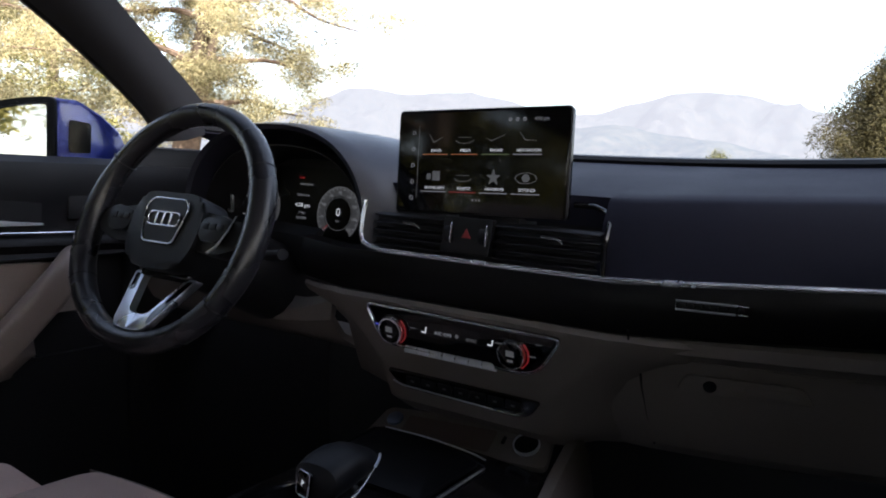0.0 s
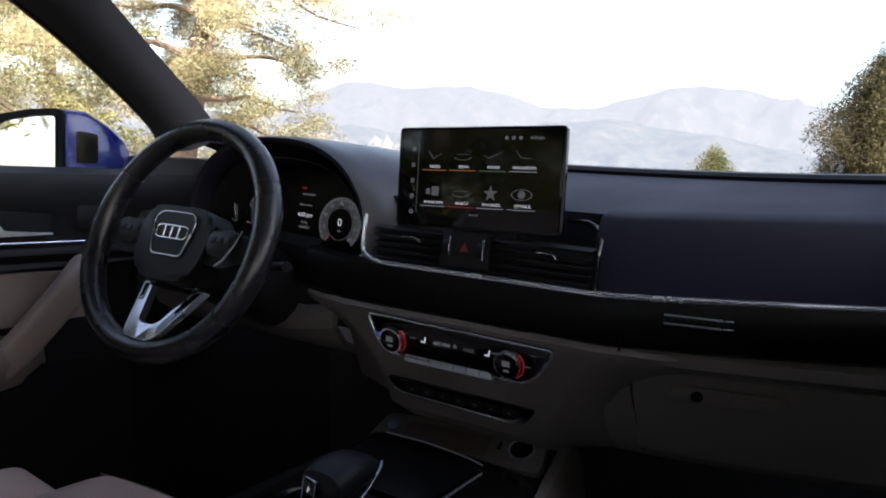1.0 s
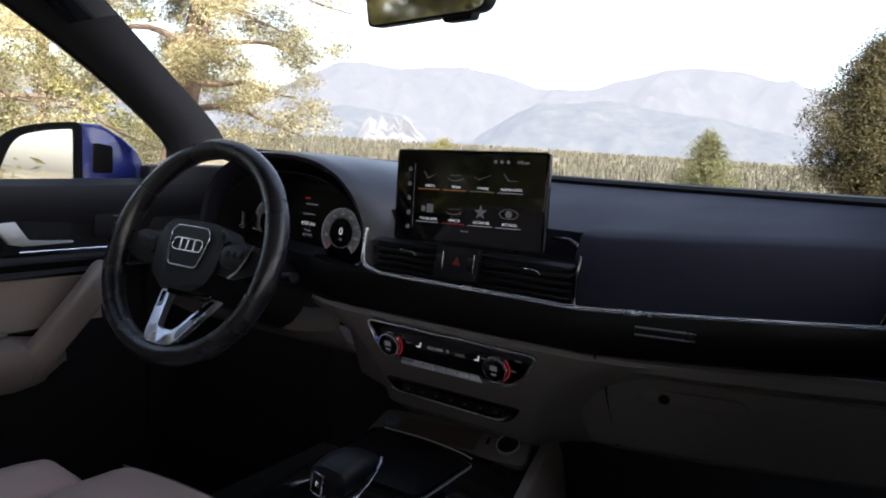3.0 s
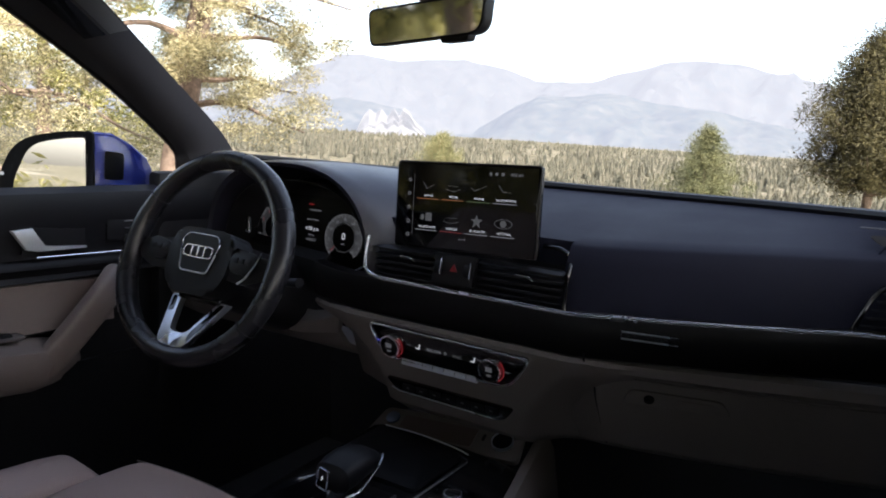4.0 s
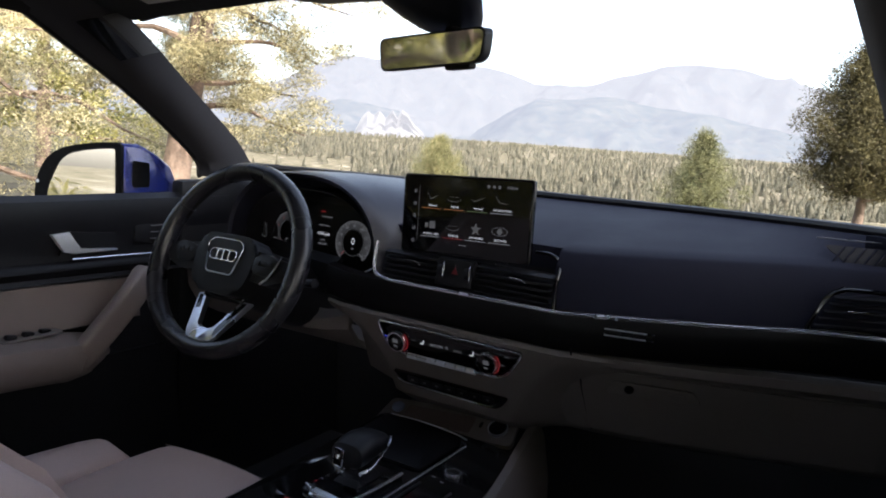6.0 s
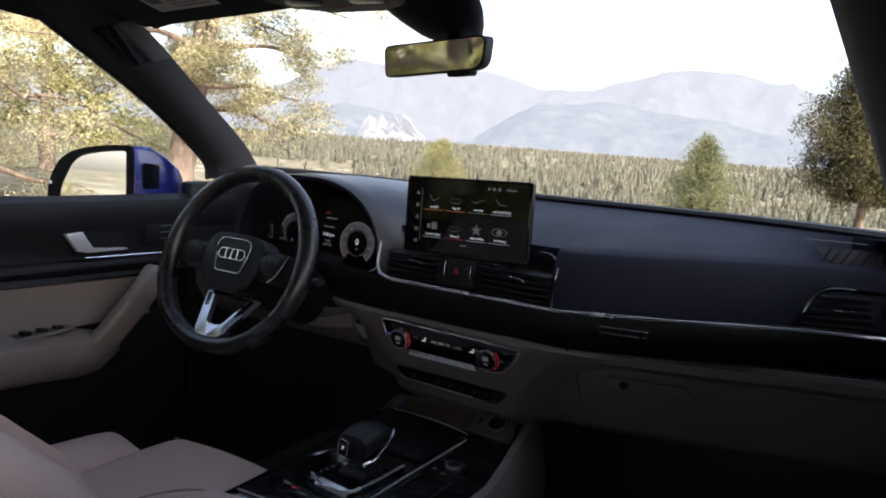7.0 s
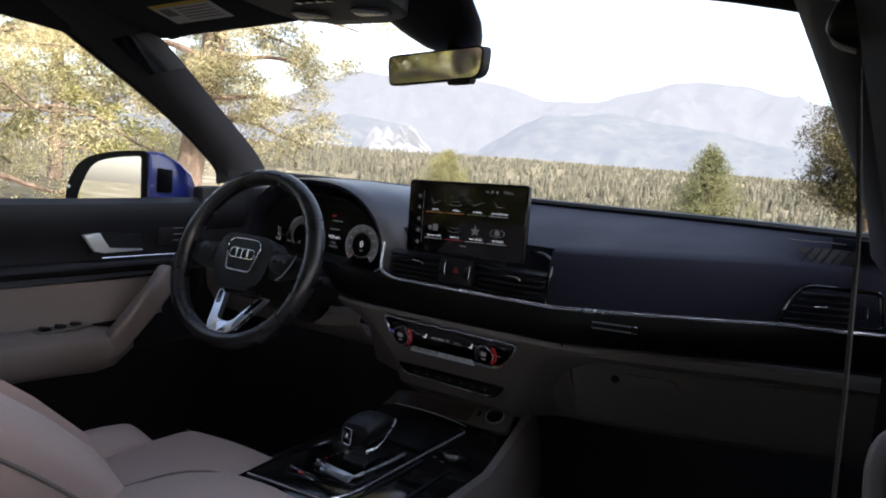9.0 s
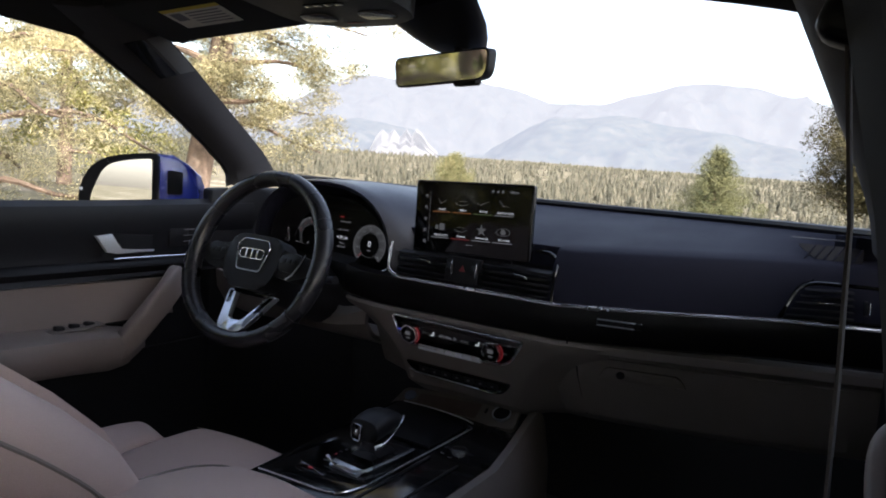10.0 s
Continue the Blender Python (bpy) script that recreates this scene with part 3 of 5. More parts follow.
for x0, x1 in ((-0.160, -0.048), (0.034, 0.176)):
    for j in range(5):
        part("slat", block(x1 - x0, 0.0022, 0.018, at(VF, (x0 + x1) / 2, -0.025 + 0.0105 * j, -0.012) @ pose(0, 0, 0, 14), 0.0008, 1), BLACK, vents)
    part("vent_tab", tube([at(VF, (x0 + x1) / 2 + 0.012, 0.006, 0.002) @ Vector(p) for p in ((-0.014, 0.001, 0.0), (0.006, 0.0005, 0.001), (0.012, -0.002, 0.0), (0.015, -0.006, -0.001))], 0.0013, sides=6), BRIGHT, vents, "bright vent tab")
hz = prism(rounded([(-0.043, -0.026), (0.031, -0.026), (0.034, 0.022), (-0.040, 0.022)], 0.003, 3), 0.010, at(VF, 0, 0, -0.010), 0.001)
part("hazard_block", hz, BLACK, vents)
part("hazard_triangle", prism([(-0.007, -0.005), (0.007, -0.005), (0.0, 0.008)], 0.0006, at(VF, -0.004, 0.0, 0.0)), surface("red_print", (0.25, 0.02, 0.03), 0.5), vents, "red hazard triangle")
for x in (-0.031, 0.022):
    w = part("thumb_wheel", disc(0.013, 0.012, at(VF, x - 0.006, -0.001, -0.008) @ pose(0, 0, 0, 0, 90, 0), 24, 0.001), BLACK, vents)
    part("wheel_rim", tube([at(VF, x + 0.004, 0, 0) @ Vector((0.002 * math.cos(a), 0.0135 * math.sin(a), 0.006 * math.cos(a))) for a in [radians(d) for d in range(-80, 81, 16)]], 0.0013, sides=6), BRIGHT, w, "bright wheel edge")

# outer vents, mirrored
for s in (1, -1):
    ov = thing("outer_vent", (s * 0.61, 0.12, 1.06), "black outer air vent with chrome tab", "air vent", "outer vents")
    OV = axes((s * 0.545, 0.100, 1.052), (1, s * 0.38, s * 0.03), (0, 0.16, 1))
    out = [(s * x, y) for x, y in ((0.0, 0.0), (0.155, 0.0), (0.150, 0.058), (0.045, 0.062), (0.022, 0.048))]
    rr = rounded(out, [0.003, 0.006, 0.008, 0.02, 0.03], 5)
    part("housing", prism(rr if s > 0 else rr[::-1], 0.004, at(OV, 0, 0, -0.028)), BLACK, ov)
    part("frame", tube([OV @ Vector((x, y, 0.002)) for x, y in rr], 0.0034, True, 8), GLOSS if s > 0 else CHROME, ov)
    part("accent", tube([OV @ Vector((s * x, y, 0.006)) for x, y in ((-0.004, 0.002), (0.020, 0.047), (0.030, 0.058), (0.047, 0.066))], 0.0014 if s > 0 else 0.003, sides=6), BRIGHT if s < 0 else GLOSS, ov)
    for j in range(5):
        x0 = 0.012 + 0.007 * j
        part("slat", block(0.112 - x0, 0.0022, 0.016, at(OV, s * (x0 + 0.112) / 2, 0.008 + 0.0105 * j, -0.010) @ pose(0, 0, 0, 14), 0.0008, 1), BLACK, ov)
    part("vent_tab", block(0.028, 0.0022, 0.004, at(OV, s * 0.068, 0.030, 0.001), 0.0008), BRIGHT, ov, "bright vent tab")
    part("thumb_wheel", block(0.006, 0.024, 0.01, at(OV, s * 0.128, 0.026, 0.0), 0.003), BLACK, ov)
    part("wheel_edge", block(0.0015, 0.018, 0.002, at(OV, s * 0.132, 0.026, 0.005), 0.0005), CHROME, ov)
    # defroster grille on the pad end
    df = thing("side_defroster", (s * 0.62, 0.2, 1.15), "slotted side defroster grille set in the dash pad", "air vent", "side defrosters")
    DF = axes((s * 0.600, 0.204, 1.158), (1, s * 0.25, 0.0), (0, 0.5, 0.86))
    part("plate", prism(rounded([(-0.055, 0.012), (-0.02, -0.018), (0.045, -0.020), (0.05, 0.012)], 0.008, 3), 0.002, at(DF, 0, 0, 0.002)), BLACK, df)
    for j in range(6):
        part("slat", block(0.003, 0.034, 0.004, at(DF, -0.034 + 0.0145 * j, -0.003, 0.005) @ pose(0, 0, 0, 0, 0, -32), 0.001, 1), PAD, df)
    part("bright_line", tube([DF @ Vector((-0.065, 0.022, 0.006)), DF @ Vector((0.03, 0.022, 0.006))], 0.0011, sides=6), GREYINK, df)

# ---- touch screen ----
display = thing("touch_screen", (0, 0.05, 1.08), "freestanding black touch screen lit with a menu of tiles", "screen")
SF = axes((-0.006, 0.034, 1.159), (1, -0.012, 0.034), (0, 0.05, 1))
W2, H2 = 0.130, 0.070
part("casing", prism(rounded([(-W2, -H2), (W2, -H2), (W2, H2), (-W2, H2)], 0.005, 4), 0.012, at(SF, 0, 0, -0.012), 0.002), GLOSS, display)
part("bezel", tube([SF @ Vector((x, y, -0.002)) for x, y in rounded([(-W2, -H2), (W2, -H2), (W2, H2), (-W2, H2)], 0.005, 4)], 0.0017, True, 6), BLACK, display)
part("glass", prism(rounded([(-W2 + 0.003, -H2 + 0.003), (W2 - 0.003, -H2 + 0.003), (W2 - 0.003, H2 - 0.003), (-W2 + 0.003, H2 - 0.003)], 0.004, 3), 0.0012, SF), SCREEN, display, "dark reflective screen glass")
part("stand", block(0.10, 0.06, 0.05, pose(0, 0.09, 1.085), 0.01), BLACK, display)
TILES = (("RADIO", ORANGE_ON, 0), ("MEDIA", ORANGE_ON, 1), ("PHONE", GREEN_ON, 2), ("NAVIGATION", SOFT_ON, 3), ("PHONE APPS", SOFT_ON, 4), ("VEHICLE", RED_ON, 5), ("FAVORITES", SOFT_ON, 6), ("SETTINGS", SOFT_ON, 7))
for i, (name, colour, kind) in enumerate(TILES):
    cx, cy = -0.068 + 0.047 * (i % 4), 0.027 - 0.051 * (i // 4)
    tile = part("menu_tile", block(0.041, 0.0012, 0.0004, at(SF, cx, cy - 0.0165, 0.0016)), colour, display)
    part("tile_text", words(name, 0.0056, at(SF, cx + 0.002, cy - 0.0115, 0.0016), 0.0001), WHITE_ON, tile)
    icon = at(SF, cx, cy + 0.004, 0.0016)
    if kind in (0, 2, 3):
        pts = {0: ((-0.010, 0.007), (-0.002, -0.004), (0.012, 0.003)), 2: ((-0.014, 0.001), (-0.006, -0.003), (0.014, 0.005)), 3: ((-0.012, 0.008), (-0.004, -0.002), (0.012, -0.003))}[kind]
        bm = tube([icon @ Vector((x, y, 0)) for x, y in pts], lambda t: 0.0006 + 0.0012 * math.sin(math.pi * t), sides=5, flat=0.3)
    elif kind in (1, 5):
        bm = join(tube([icon @ Vector((0.014 * math.cos(a), 0.005 * math.sin(a) - 0.001, 0)) for a in [radians(d) for d in range(190, 351, 20)]], 0.0009, sides=5, flat=0.4), tube([icon @ Vector((-0.010, 0.002, 0)), icon @ Vector((0.010, 0.002, 0))], 0.0006, sides=5, flat=0.4))
    elif kind == 4:
        bm = join(block(0.012, 0.013, 0.0004, at(icon, 0.004, 0.001), 0.002), block(0.007, 0.008, 0.0004, at(icon, -0.008, 0.0), 0.002))
    elif kind == 6:
        bm = prism([((0.0115 if k % 2 == 0 else 0.0046) * math.sin(math.pi * k / 5), (0.0115 if k % 2 == 0 else 0.0046) * math.cos(math.pi * k / 5)) for k in range(10)], 0.0004, icon)
    else:
        bm = join(tube([icon @ Vector((0.015 * math.cos(a), 0.007 * math.sin(a), 0)) for a in [2 * math.pi * k / 24 for k in range(24)]], 0.0010, True, 5, 0.4), disc(0.006, 0.0004, icon, 6))
    part("tile_icon", bm, DIM_ON, tile)
part("side_rule", block(0.0006, 0.10, 0.0003, at(SF, -0.0955, 0.0, 0.0014)), DIM_ON, display)
for j in range(5):
    part("side_icon", ring(0.0032, 0.0022, 0.0003, at(SF, -0.104, 0.040 - 0.0225 * j, 0.0014), 5 + j), SOFT_ON, display)
part("clock_text", words("4:58 pm", 0.0062, at(SF, 0.091, 0.0555, 0.0015), 0.0001), SOFT_ON, display)
for j in range(3):
    part("status_icon", ring(0.0025, 0.0013, 0.0003, at(SF, 0.046 + 0.0105 * j, 0.0555, 0.0014), 6 + j), SOFT_ON, display)
for j in range(3):
    part("page_dot", disc(0.0012, 0.0003, at(SF, -0.004 + 0.005 * j, -0.0505, 0.0014), 8), SOFT_ON, display)

# ---- instrument hood and cluster ----
hood = thing("instrument_hood", (-0.38, 0.15, 1.05), "dark grey hood arched over the instrument cluster", "dashboard hood")
HC = -0.385


def arch(half, top, base, y, drop=0.0, k=28, power=2.5):
    """An arch of the hood in the x, z plane at depth y."""
    pts = []
    for i in range(k + 1):
        a = math.pi * i / k
        c, s = math.cos(a), math.sin(a)
        pts.append((HC + half * math.copysign(abs(c) ** (2 / power), c), y + drop * (1 - s), base + (top - base) * abs(s) ** (2 / power)))
    return pts


rows = [arch(0.178, 1.172, 1.03, 0.14), arch(0.186, 1.186, 1.03, 0.06), arch(0.193, 1.196, 1.03, 0.028), arch(0.201, 1.204, 1.03, 0.024), arch(0.209, 1.207, 1.032, 0.034), arch(0.226, 1.208, 1.04, 0.06, power=2.3), arch(0.260, 1.207, 1.06, 0.13, power=2.15), arch(0.285, 1.203, 1.09, 0.22, power=2.1), arch(0.29, 1.195, 1.12, 0.34, power=2.1)]
part("shell", loft(rows, 0.0), HOODPAD, hood, "soft grey hood shell")
part("inner_liner", loft([arch(0.1775, 1.171, 1.02, 0.05), arch(0.1765, 1.165, 1.02, 0.10), arch(0.172, 1.150, 1.0, 0.17)], 0.002), BLACK, hood, "black hood inside")

cluster = thing("instrument_cluster", (-0.40, 0.14, 1.06), "digital instrument cluster with two lit round gauges", "instrument cluster")
CF = axes((-0.395, 0.132, 1.068), (1, 0, 0.0), (0, 0.12, 1))
part("backing", prism(rounded([(-0.20, -0.075), (0.17, -0.075), (0.17, 0.085), (-0.20, 0.085)], 0.03, 4), 0.01, at(CF, 0, 0, -0.014)), BLACK, cluster)
CLUSTERGLASS = surface("cluster_glass", (0.004, 0.004, 0.005), 0.3, grain=40, bump=0.0, spec=0.15)
part("display_glass", prism(rounded([(-0.175, -0.06), (0.125, -0.06), (0.150, 0.01), (0.10, 0.07), (-0.13, 0.07), (-0.19, 0.01)], 0.03, 5), 0.002, at(CF, 0, 0, -0.003)), CLUSTERGLASS, cluster, "dark display glass")
part("trim_line", tube(spline([CF @ Vector(p) for p in ((-0.20, -0.01, 0.004), (-0.15, 0.055, 0.004), (-0.05, 0.088, 0.004), (0.05, 0.088, 0.004), (0.125, 0.055, 0.004), (0.158, 0.01, 0.004), (0.145, -0.035, 0.004), (0.11, -0.062, 0.004), (0.05, -0.068, 0.004))], 6), 0.0012, sides=6), CHROME, cluster, "thin chrome surround")
for gx, lab, first in ((-0.112, "tachometer", 1), (0.070, "speedometer", 20)):
    g = at(CF, gx, -0.005, 0.0)
    gauge = part("gauge", ring(0.0465, 0.0445, 0.0008, g, 48, -50, 230), DIM_ON, cluster, "lit round %s" % lab)
    part("gauge_disc", ring(0.0445, 0.030, 0.0004, g, 40, -50, 230), glow("gauge_face_" + lab, (0.5, 0.52, 0.56), 0.010 if first == 1 else 0.015), gauge)
    part("inner_ring", ring(0.0285, 0.0277, 0.0006, g, 40), DIM_ON, gauge)
    part("ticks", join(*[block(0.0012, 0.004, 0.0005, g @ Matrix.Rotation(radians(225 - 270 * k / 24 - 90), 4, "Z") @ Matrix.Translation((0, 0.0425, 0.0006))) for k in range(25)]), SOFT_ON, gauge)
    n = 9
    part("numerals", join(*[words(str(k * first), 0.0075 if first > 1 else 0.0085, at(g, 0.0355 * math.cos(radians(225 - 270 * k / 8)), 0.0355 * math.sin(radians(225 - 270 * k / 8)), 0.0006), 0.0001) for k in range(n)]), SOFT_ON if first > 1 else TACH_ON, gauge)
    part("needle", block(0.012, 0.0016, 0.0008, at(g, 0.034 * math.cos(radians(225)), 0.034 * math.sin(radians(225)), 0.0012) @ pose(0, 0, 0, 0, 0, 45)), RED_ON, gauge, "red needle")
    if first > 1:
        part("speed_digit", words("0", 0.020, at(g, 0, 0.002, 0.0008), 0.0001), WHITE_ON, gauge)
        part("unit_text", words("mph", 0.005, at(g, 0, -0.012, 0.0008), 0.0001), SOFT_ON, gauge)
    else:
        part("gear_text", words("P", 0.010, at(g, -0.004, -0.017, 0.0008), 0.0001), SOFT_ON, gauge)
        part("warning_light", disc(0.0035, 0.0006, at(g, 0.024, -0.022, 0.0008), 12), RED_ON, gauge)
for y, s, txt, mt in ((0.022, 0.006, "Date & time", SOFT_ON), (0.004, 0.0105, "4:58 pm", WHITE_ON), (-0.009, 0.006, "Friday", SOFT_ON), (-0.018, 0.006, "5/20/2022", SOFT_ON)):
    part("display_text", words(txt, s, at(CF, -0.012, y, 0.0002), 0.0001), mt, cluster)
for x, y in ((-0.008, 0.041), (-0.012, -0.048)):
    part("small_print", block(0.03, 0.003, 0.0003, at(CF, x, y, 0.0)), DIM_ON, cluster)
part("warning_strip", block(0.012, 0.003, 0.0004, at(CF, -0.02, 0.052, 0.0)), RED_ON, cluster)
part("fuel_light", block(0.006, 0.006, 0.0004, at(CF, 0.03, -0.052, 0.0002), 0.001), WHITE_ON, cluster)

# ---- steering wheel ----
wheel = thing("steering_wheel", (-0.372, -0.165, 1.052), "black leather steering wheel with chrome lower spoke", "steering wheel")
TILT = 22
WF = axes((-0.384, -0.168, 1.050), (1, 0, 0.0), (0, math.sin(radians(TILT)), math.cos(radians(TILT))))


def rim_point(a, r):
    """The rim's line, slightly flattened at the foot."""
    x, y = r * math.cos(a), r * math.sin(a)
    if y < 0:
        y = -r * 0.955 * abs(math.sin(a)) ** 0.96
    return x, y


RIM = 0.1722
pts = [WF @ Vector((*rim_point(2 * math.pi * i / 72, RIM), -0.007)) for i in range(72)]
part("rim", tube(pts, lambda t: 0.0165 + 0.0018 * max(0.0, math.cos(4 * math.pi * t - 0.6)), True, 14, 1.05, up=tuple(WF.col[2].xyz)), LEATHER, wheel, "stitched black leather rim")
for a in (32, 148, 214, 326):
    c = Vector((*rim_point(radians(a), RIM), -0.007))
    d = Vector((math.cos(radians(a)), math.sin(radians(a)), 0))
    part("rim_seam", tube([WF @ (c + d * 0.0176 * math.cos(q) + Vector((0, 0, 0.0184 * math.sin(q)))) for q in [2 * math.pi * k / 20 for k in range(20)]], 0.0009, True, 5), BLACK, wheel)
hub = rounded([(-0.075, 0.028), (-0.055, 0.048), (0.055, 0.048), (0.075, 0.028), (0.070, -0.035), (0.045, -0.062), (-0.045, -0.062), (-0.070, -0.035)], 0.02, 5)
part("hub", prism(hub, 0.045, at(WF, 0, 0, -0.045), 0.016, 5), BLACK, wheel, "padded black airbag hub")
for s in (-1, 1):
    sp = rounded([(s * 0.05, 0.026), (s * 0.155, 0.012), (s * 0.158, -0.018), (s * 0.11, -0.034), (s * 0.05, -0.030)], 0.01, 4)
    part("spoke", prism(sp if s > 0 else sp[::-1], 0.028, at(WF, 0, 0.004, -0.036), 0.006, 3), BLACK, wheel)
    pod = rounded([(s * 0.072, 0.010), (s * 0.115, 0.018), (s * 0.130, 0.008), (s * 0.118, -0.022), (s * 0.076, -0.020)], 0.008, 4)
    part("button_pod", prism(pod if s > 0 else pod[::-1], 0.010, at(WF, 0, 0.006, -0.010), 0.003, 3), BLACK, wheel)
    if s > 0:
        part("pod_edge", tube([at(WF, 0, 0.006, 0.0) @ Vector((s * x, y, 0)) for x, y in ((0.135, 0.018), (0.128, -0.004), (0.116, -0.026), (0.104, -0.036))], lambda t: 0.0010 + 0.0010 * t, sides=6), CHROME, wheel, "satin chrome spoke edge")
    for j in range(3):
        part("button", block(0.012, 0.009, 0.0015, at(WF, s * (0.085 + 0.014 * j), 0.006, 0.0008), 0.0006), BLACK, wheel)
    # lower chrome spoke leg
    leg = [(s * 0.066, -0.064), (s * 0.046, -0.064), (s * 0.020, -0.124), (s * 0.0, -0.126), (s * 0.0, -0.149), (s * 0.032, -0.147)]
    leg = rounded(leg, [0.004, 0.003, 0.006, 0.001, 0.001, 0.012], 4)
    bm = prism(leg if s < 0 else leg[::-1], 0.012, None, 0.003, 3)
    for v in bm.verts:
        v.co.z -= 0.010 + 0.034 * max(0.0, (v.co.y + 0.147) / 0.083)
    bm.transform(WF)
    spoke = part("lower_spoke", bm, CHROME, wheel, "satin chrome lower spoke")
    inset = [(s * 0.0610, -0.067), (s * 0.0510, -0.067), (s * 0.0265, -0.122), (s * 0.0300, -0.137), (s * 0.0345, -0.136)] if s > 0 else [(s * 0.0610, -0.067), (s * 0.0510, -0.067), (s * 0.040, -0.092), (s * 0.050, -0.095)]
    inset = rounded(inset, 0.003, 3)
    bm = prism(inset if s < 0 else inset[::-1], 0.0126, None, 0.0006, 1)
    for v in bm.verts:
        v.co.z -= 0.010 + 0.034 * max(0.0, (v.co.y + 0.147) / 0.083)
    bm.transform(WF)
    part("spoke_inset", bm, GLOSS, spoke, "dark inset in the spoke")
part("spoke_bridge", block(0.10, 0.012, 0.014, at(WF, 0, -0.064, -0.034), 0.004), GLOSS, wheel)
em = rounded([(-0.045, 0.022), (-0.034, 0.034), (0.034, 0.034), (0.045, 0.022), (0.032, -0.030), (-0.032, -0.030)], 0.008, 4)
badge = part("emblem_plate", prism(em, 0.002, at(WF, 0, 0.004, 0.0)), BLACK, wheel)
part("emblem_rim", tube([at(WF, 0, 0.004, 0.0022) @ Vector((x, y, 0)) for x, y in em], 0.0013, True, 6), CHROME, badge, "thin chrome emblem outline")
part("emblem_mark", tube([at(WF, 0, 0.008, 0.003) @ Vector((x, y, 0)) for x, y in rounded([(-0.033, -0.0095), (0.033, -0.0095), (0.033, 0.0095), (-0.033, 0.0095)], 0.009, 5)], 0.0013, True, 6), BRIGHT, badge, "plain chrome oblong mark")
for i in range(3):
    part("emblem_bar", block(0.004, 0.018, 0.002, at(WF, -0.015 + 0.015 * i, 0.008, 0.003), 0.0008), BRIGHT, badge)
part("column_shroud", loft([[WF @ Vector((0.045 * math.cos(a) * k - 0.005, (0.05 * math.sin(a) - 0.01) * k, z)) for a in [2 * math.pi * i / 16 for i in range(16)]] for z, k in ((-0.045, 0.9), (-0.10, 1.15), (-0.24, 1.3))], closed=True, caps=True), BLACK, wheel, "black steering column shroud")
part("stalk", tube([WF @ Vector(p) for p in ((0.04, -0.01, -0.09), (0.10, -0.006, -0.085), (0.155, 0.0, -0.08))], lambda t: 0.010 - 0.002 * t + 0.003 * (t > 0.7), sides=10, flat=0.7), BLACK, wheel, "black wiper stalk")
part("stalk_light", block(0.006, 0.004, 0.001, at(WF, 0.115, -0.004, -0.073)), GREYINK, wheel)

# knee panel and column surround
knee = thing("knee_panel", (-0.42, 0.08, 0.9), "beige knee panel under the steering column", "dashboard panel")
rows = []
for i in range(15):
    x = -0.72 + 0.47 * i / 14
    dip = math.exp(-((x + 0.37) / 0.13) ** 2)
    rows.append([(x, 0.085, 0.972 - 0.05 * dip), (x, 0.030 + 0.015 * dip, 0.962 - 0.055 * dip), (x, 0.035, 0.92 - 0.03 * dip), (x, 0.065, 0.875 - 0.006 * dip), (x, 0.12, 0.845), (x, 0.26, 0.835)])
part("panel", loft(rows, 0.01), BEIGEP, knee)
part("upper_panel", loft([[(x, strip_y(x) + 0.03, 1.045), (x, strip_y(x) + 0.012, 1.03), (x, strip_y(x) + 0.012, 0.99), (x, strip_y(x) + 0.03, 0.965)] for x in [-0.72 + 0.43 * i / 10 for i in range(11)]], 0.01), BLACK, knee, "black upper panel")
part("light_switch", block(0.07, 0.012, 0.028, pose(-0.585, 0.03, 0.985, 0, 0, 8), 0.006), BLACK, knee)
part("switch_dial", disc(0.012, 0.006, axes((-0.575, 0.024, 0.985), (1, 0, 0), (0, 0.1, 1)), 20, 0.001), GREYINK, knee)

# ---- doors ----


def door_profile(y):
    """Inner face of a door at y, from the sill down to the floor: x out, z."""
    return [(0.775, 1.108), (0.772, 1.128), (0.752, 1.133), (0.733, 1.122), (0.726, 1.09), (0.735, 1.055), (0.742, 1.02), (0.738, 0.985), (0.730, 0.963)]


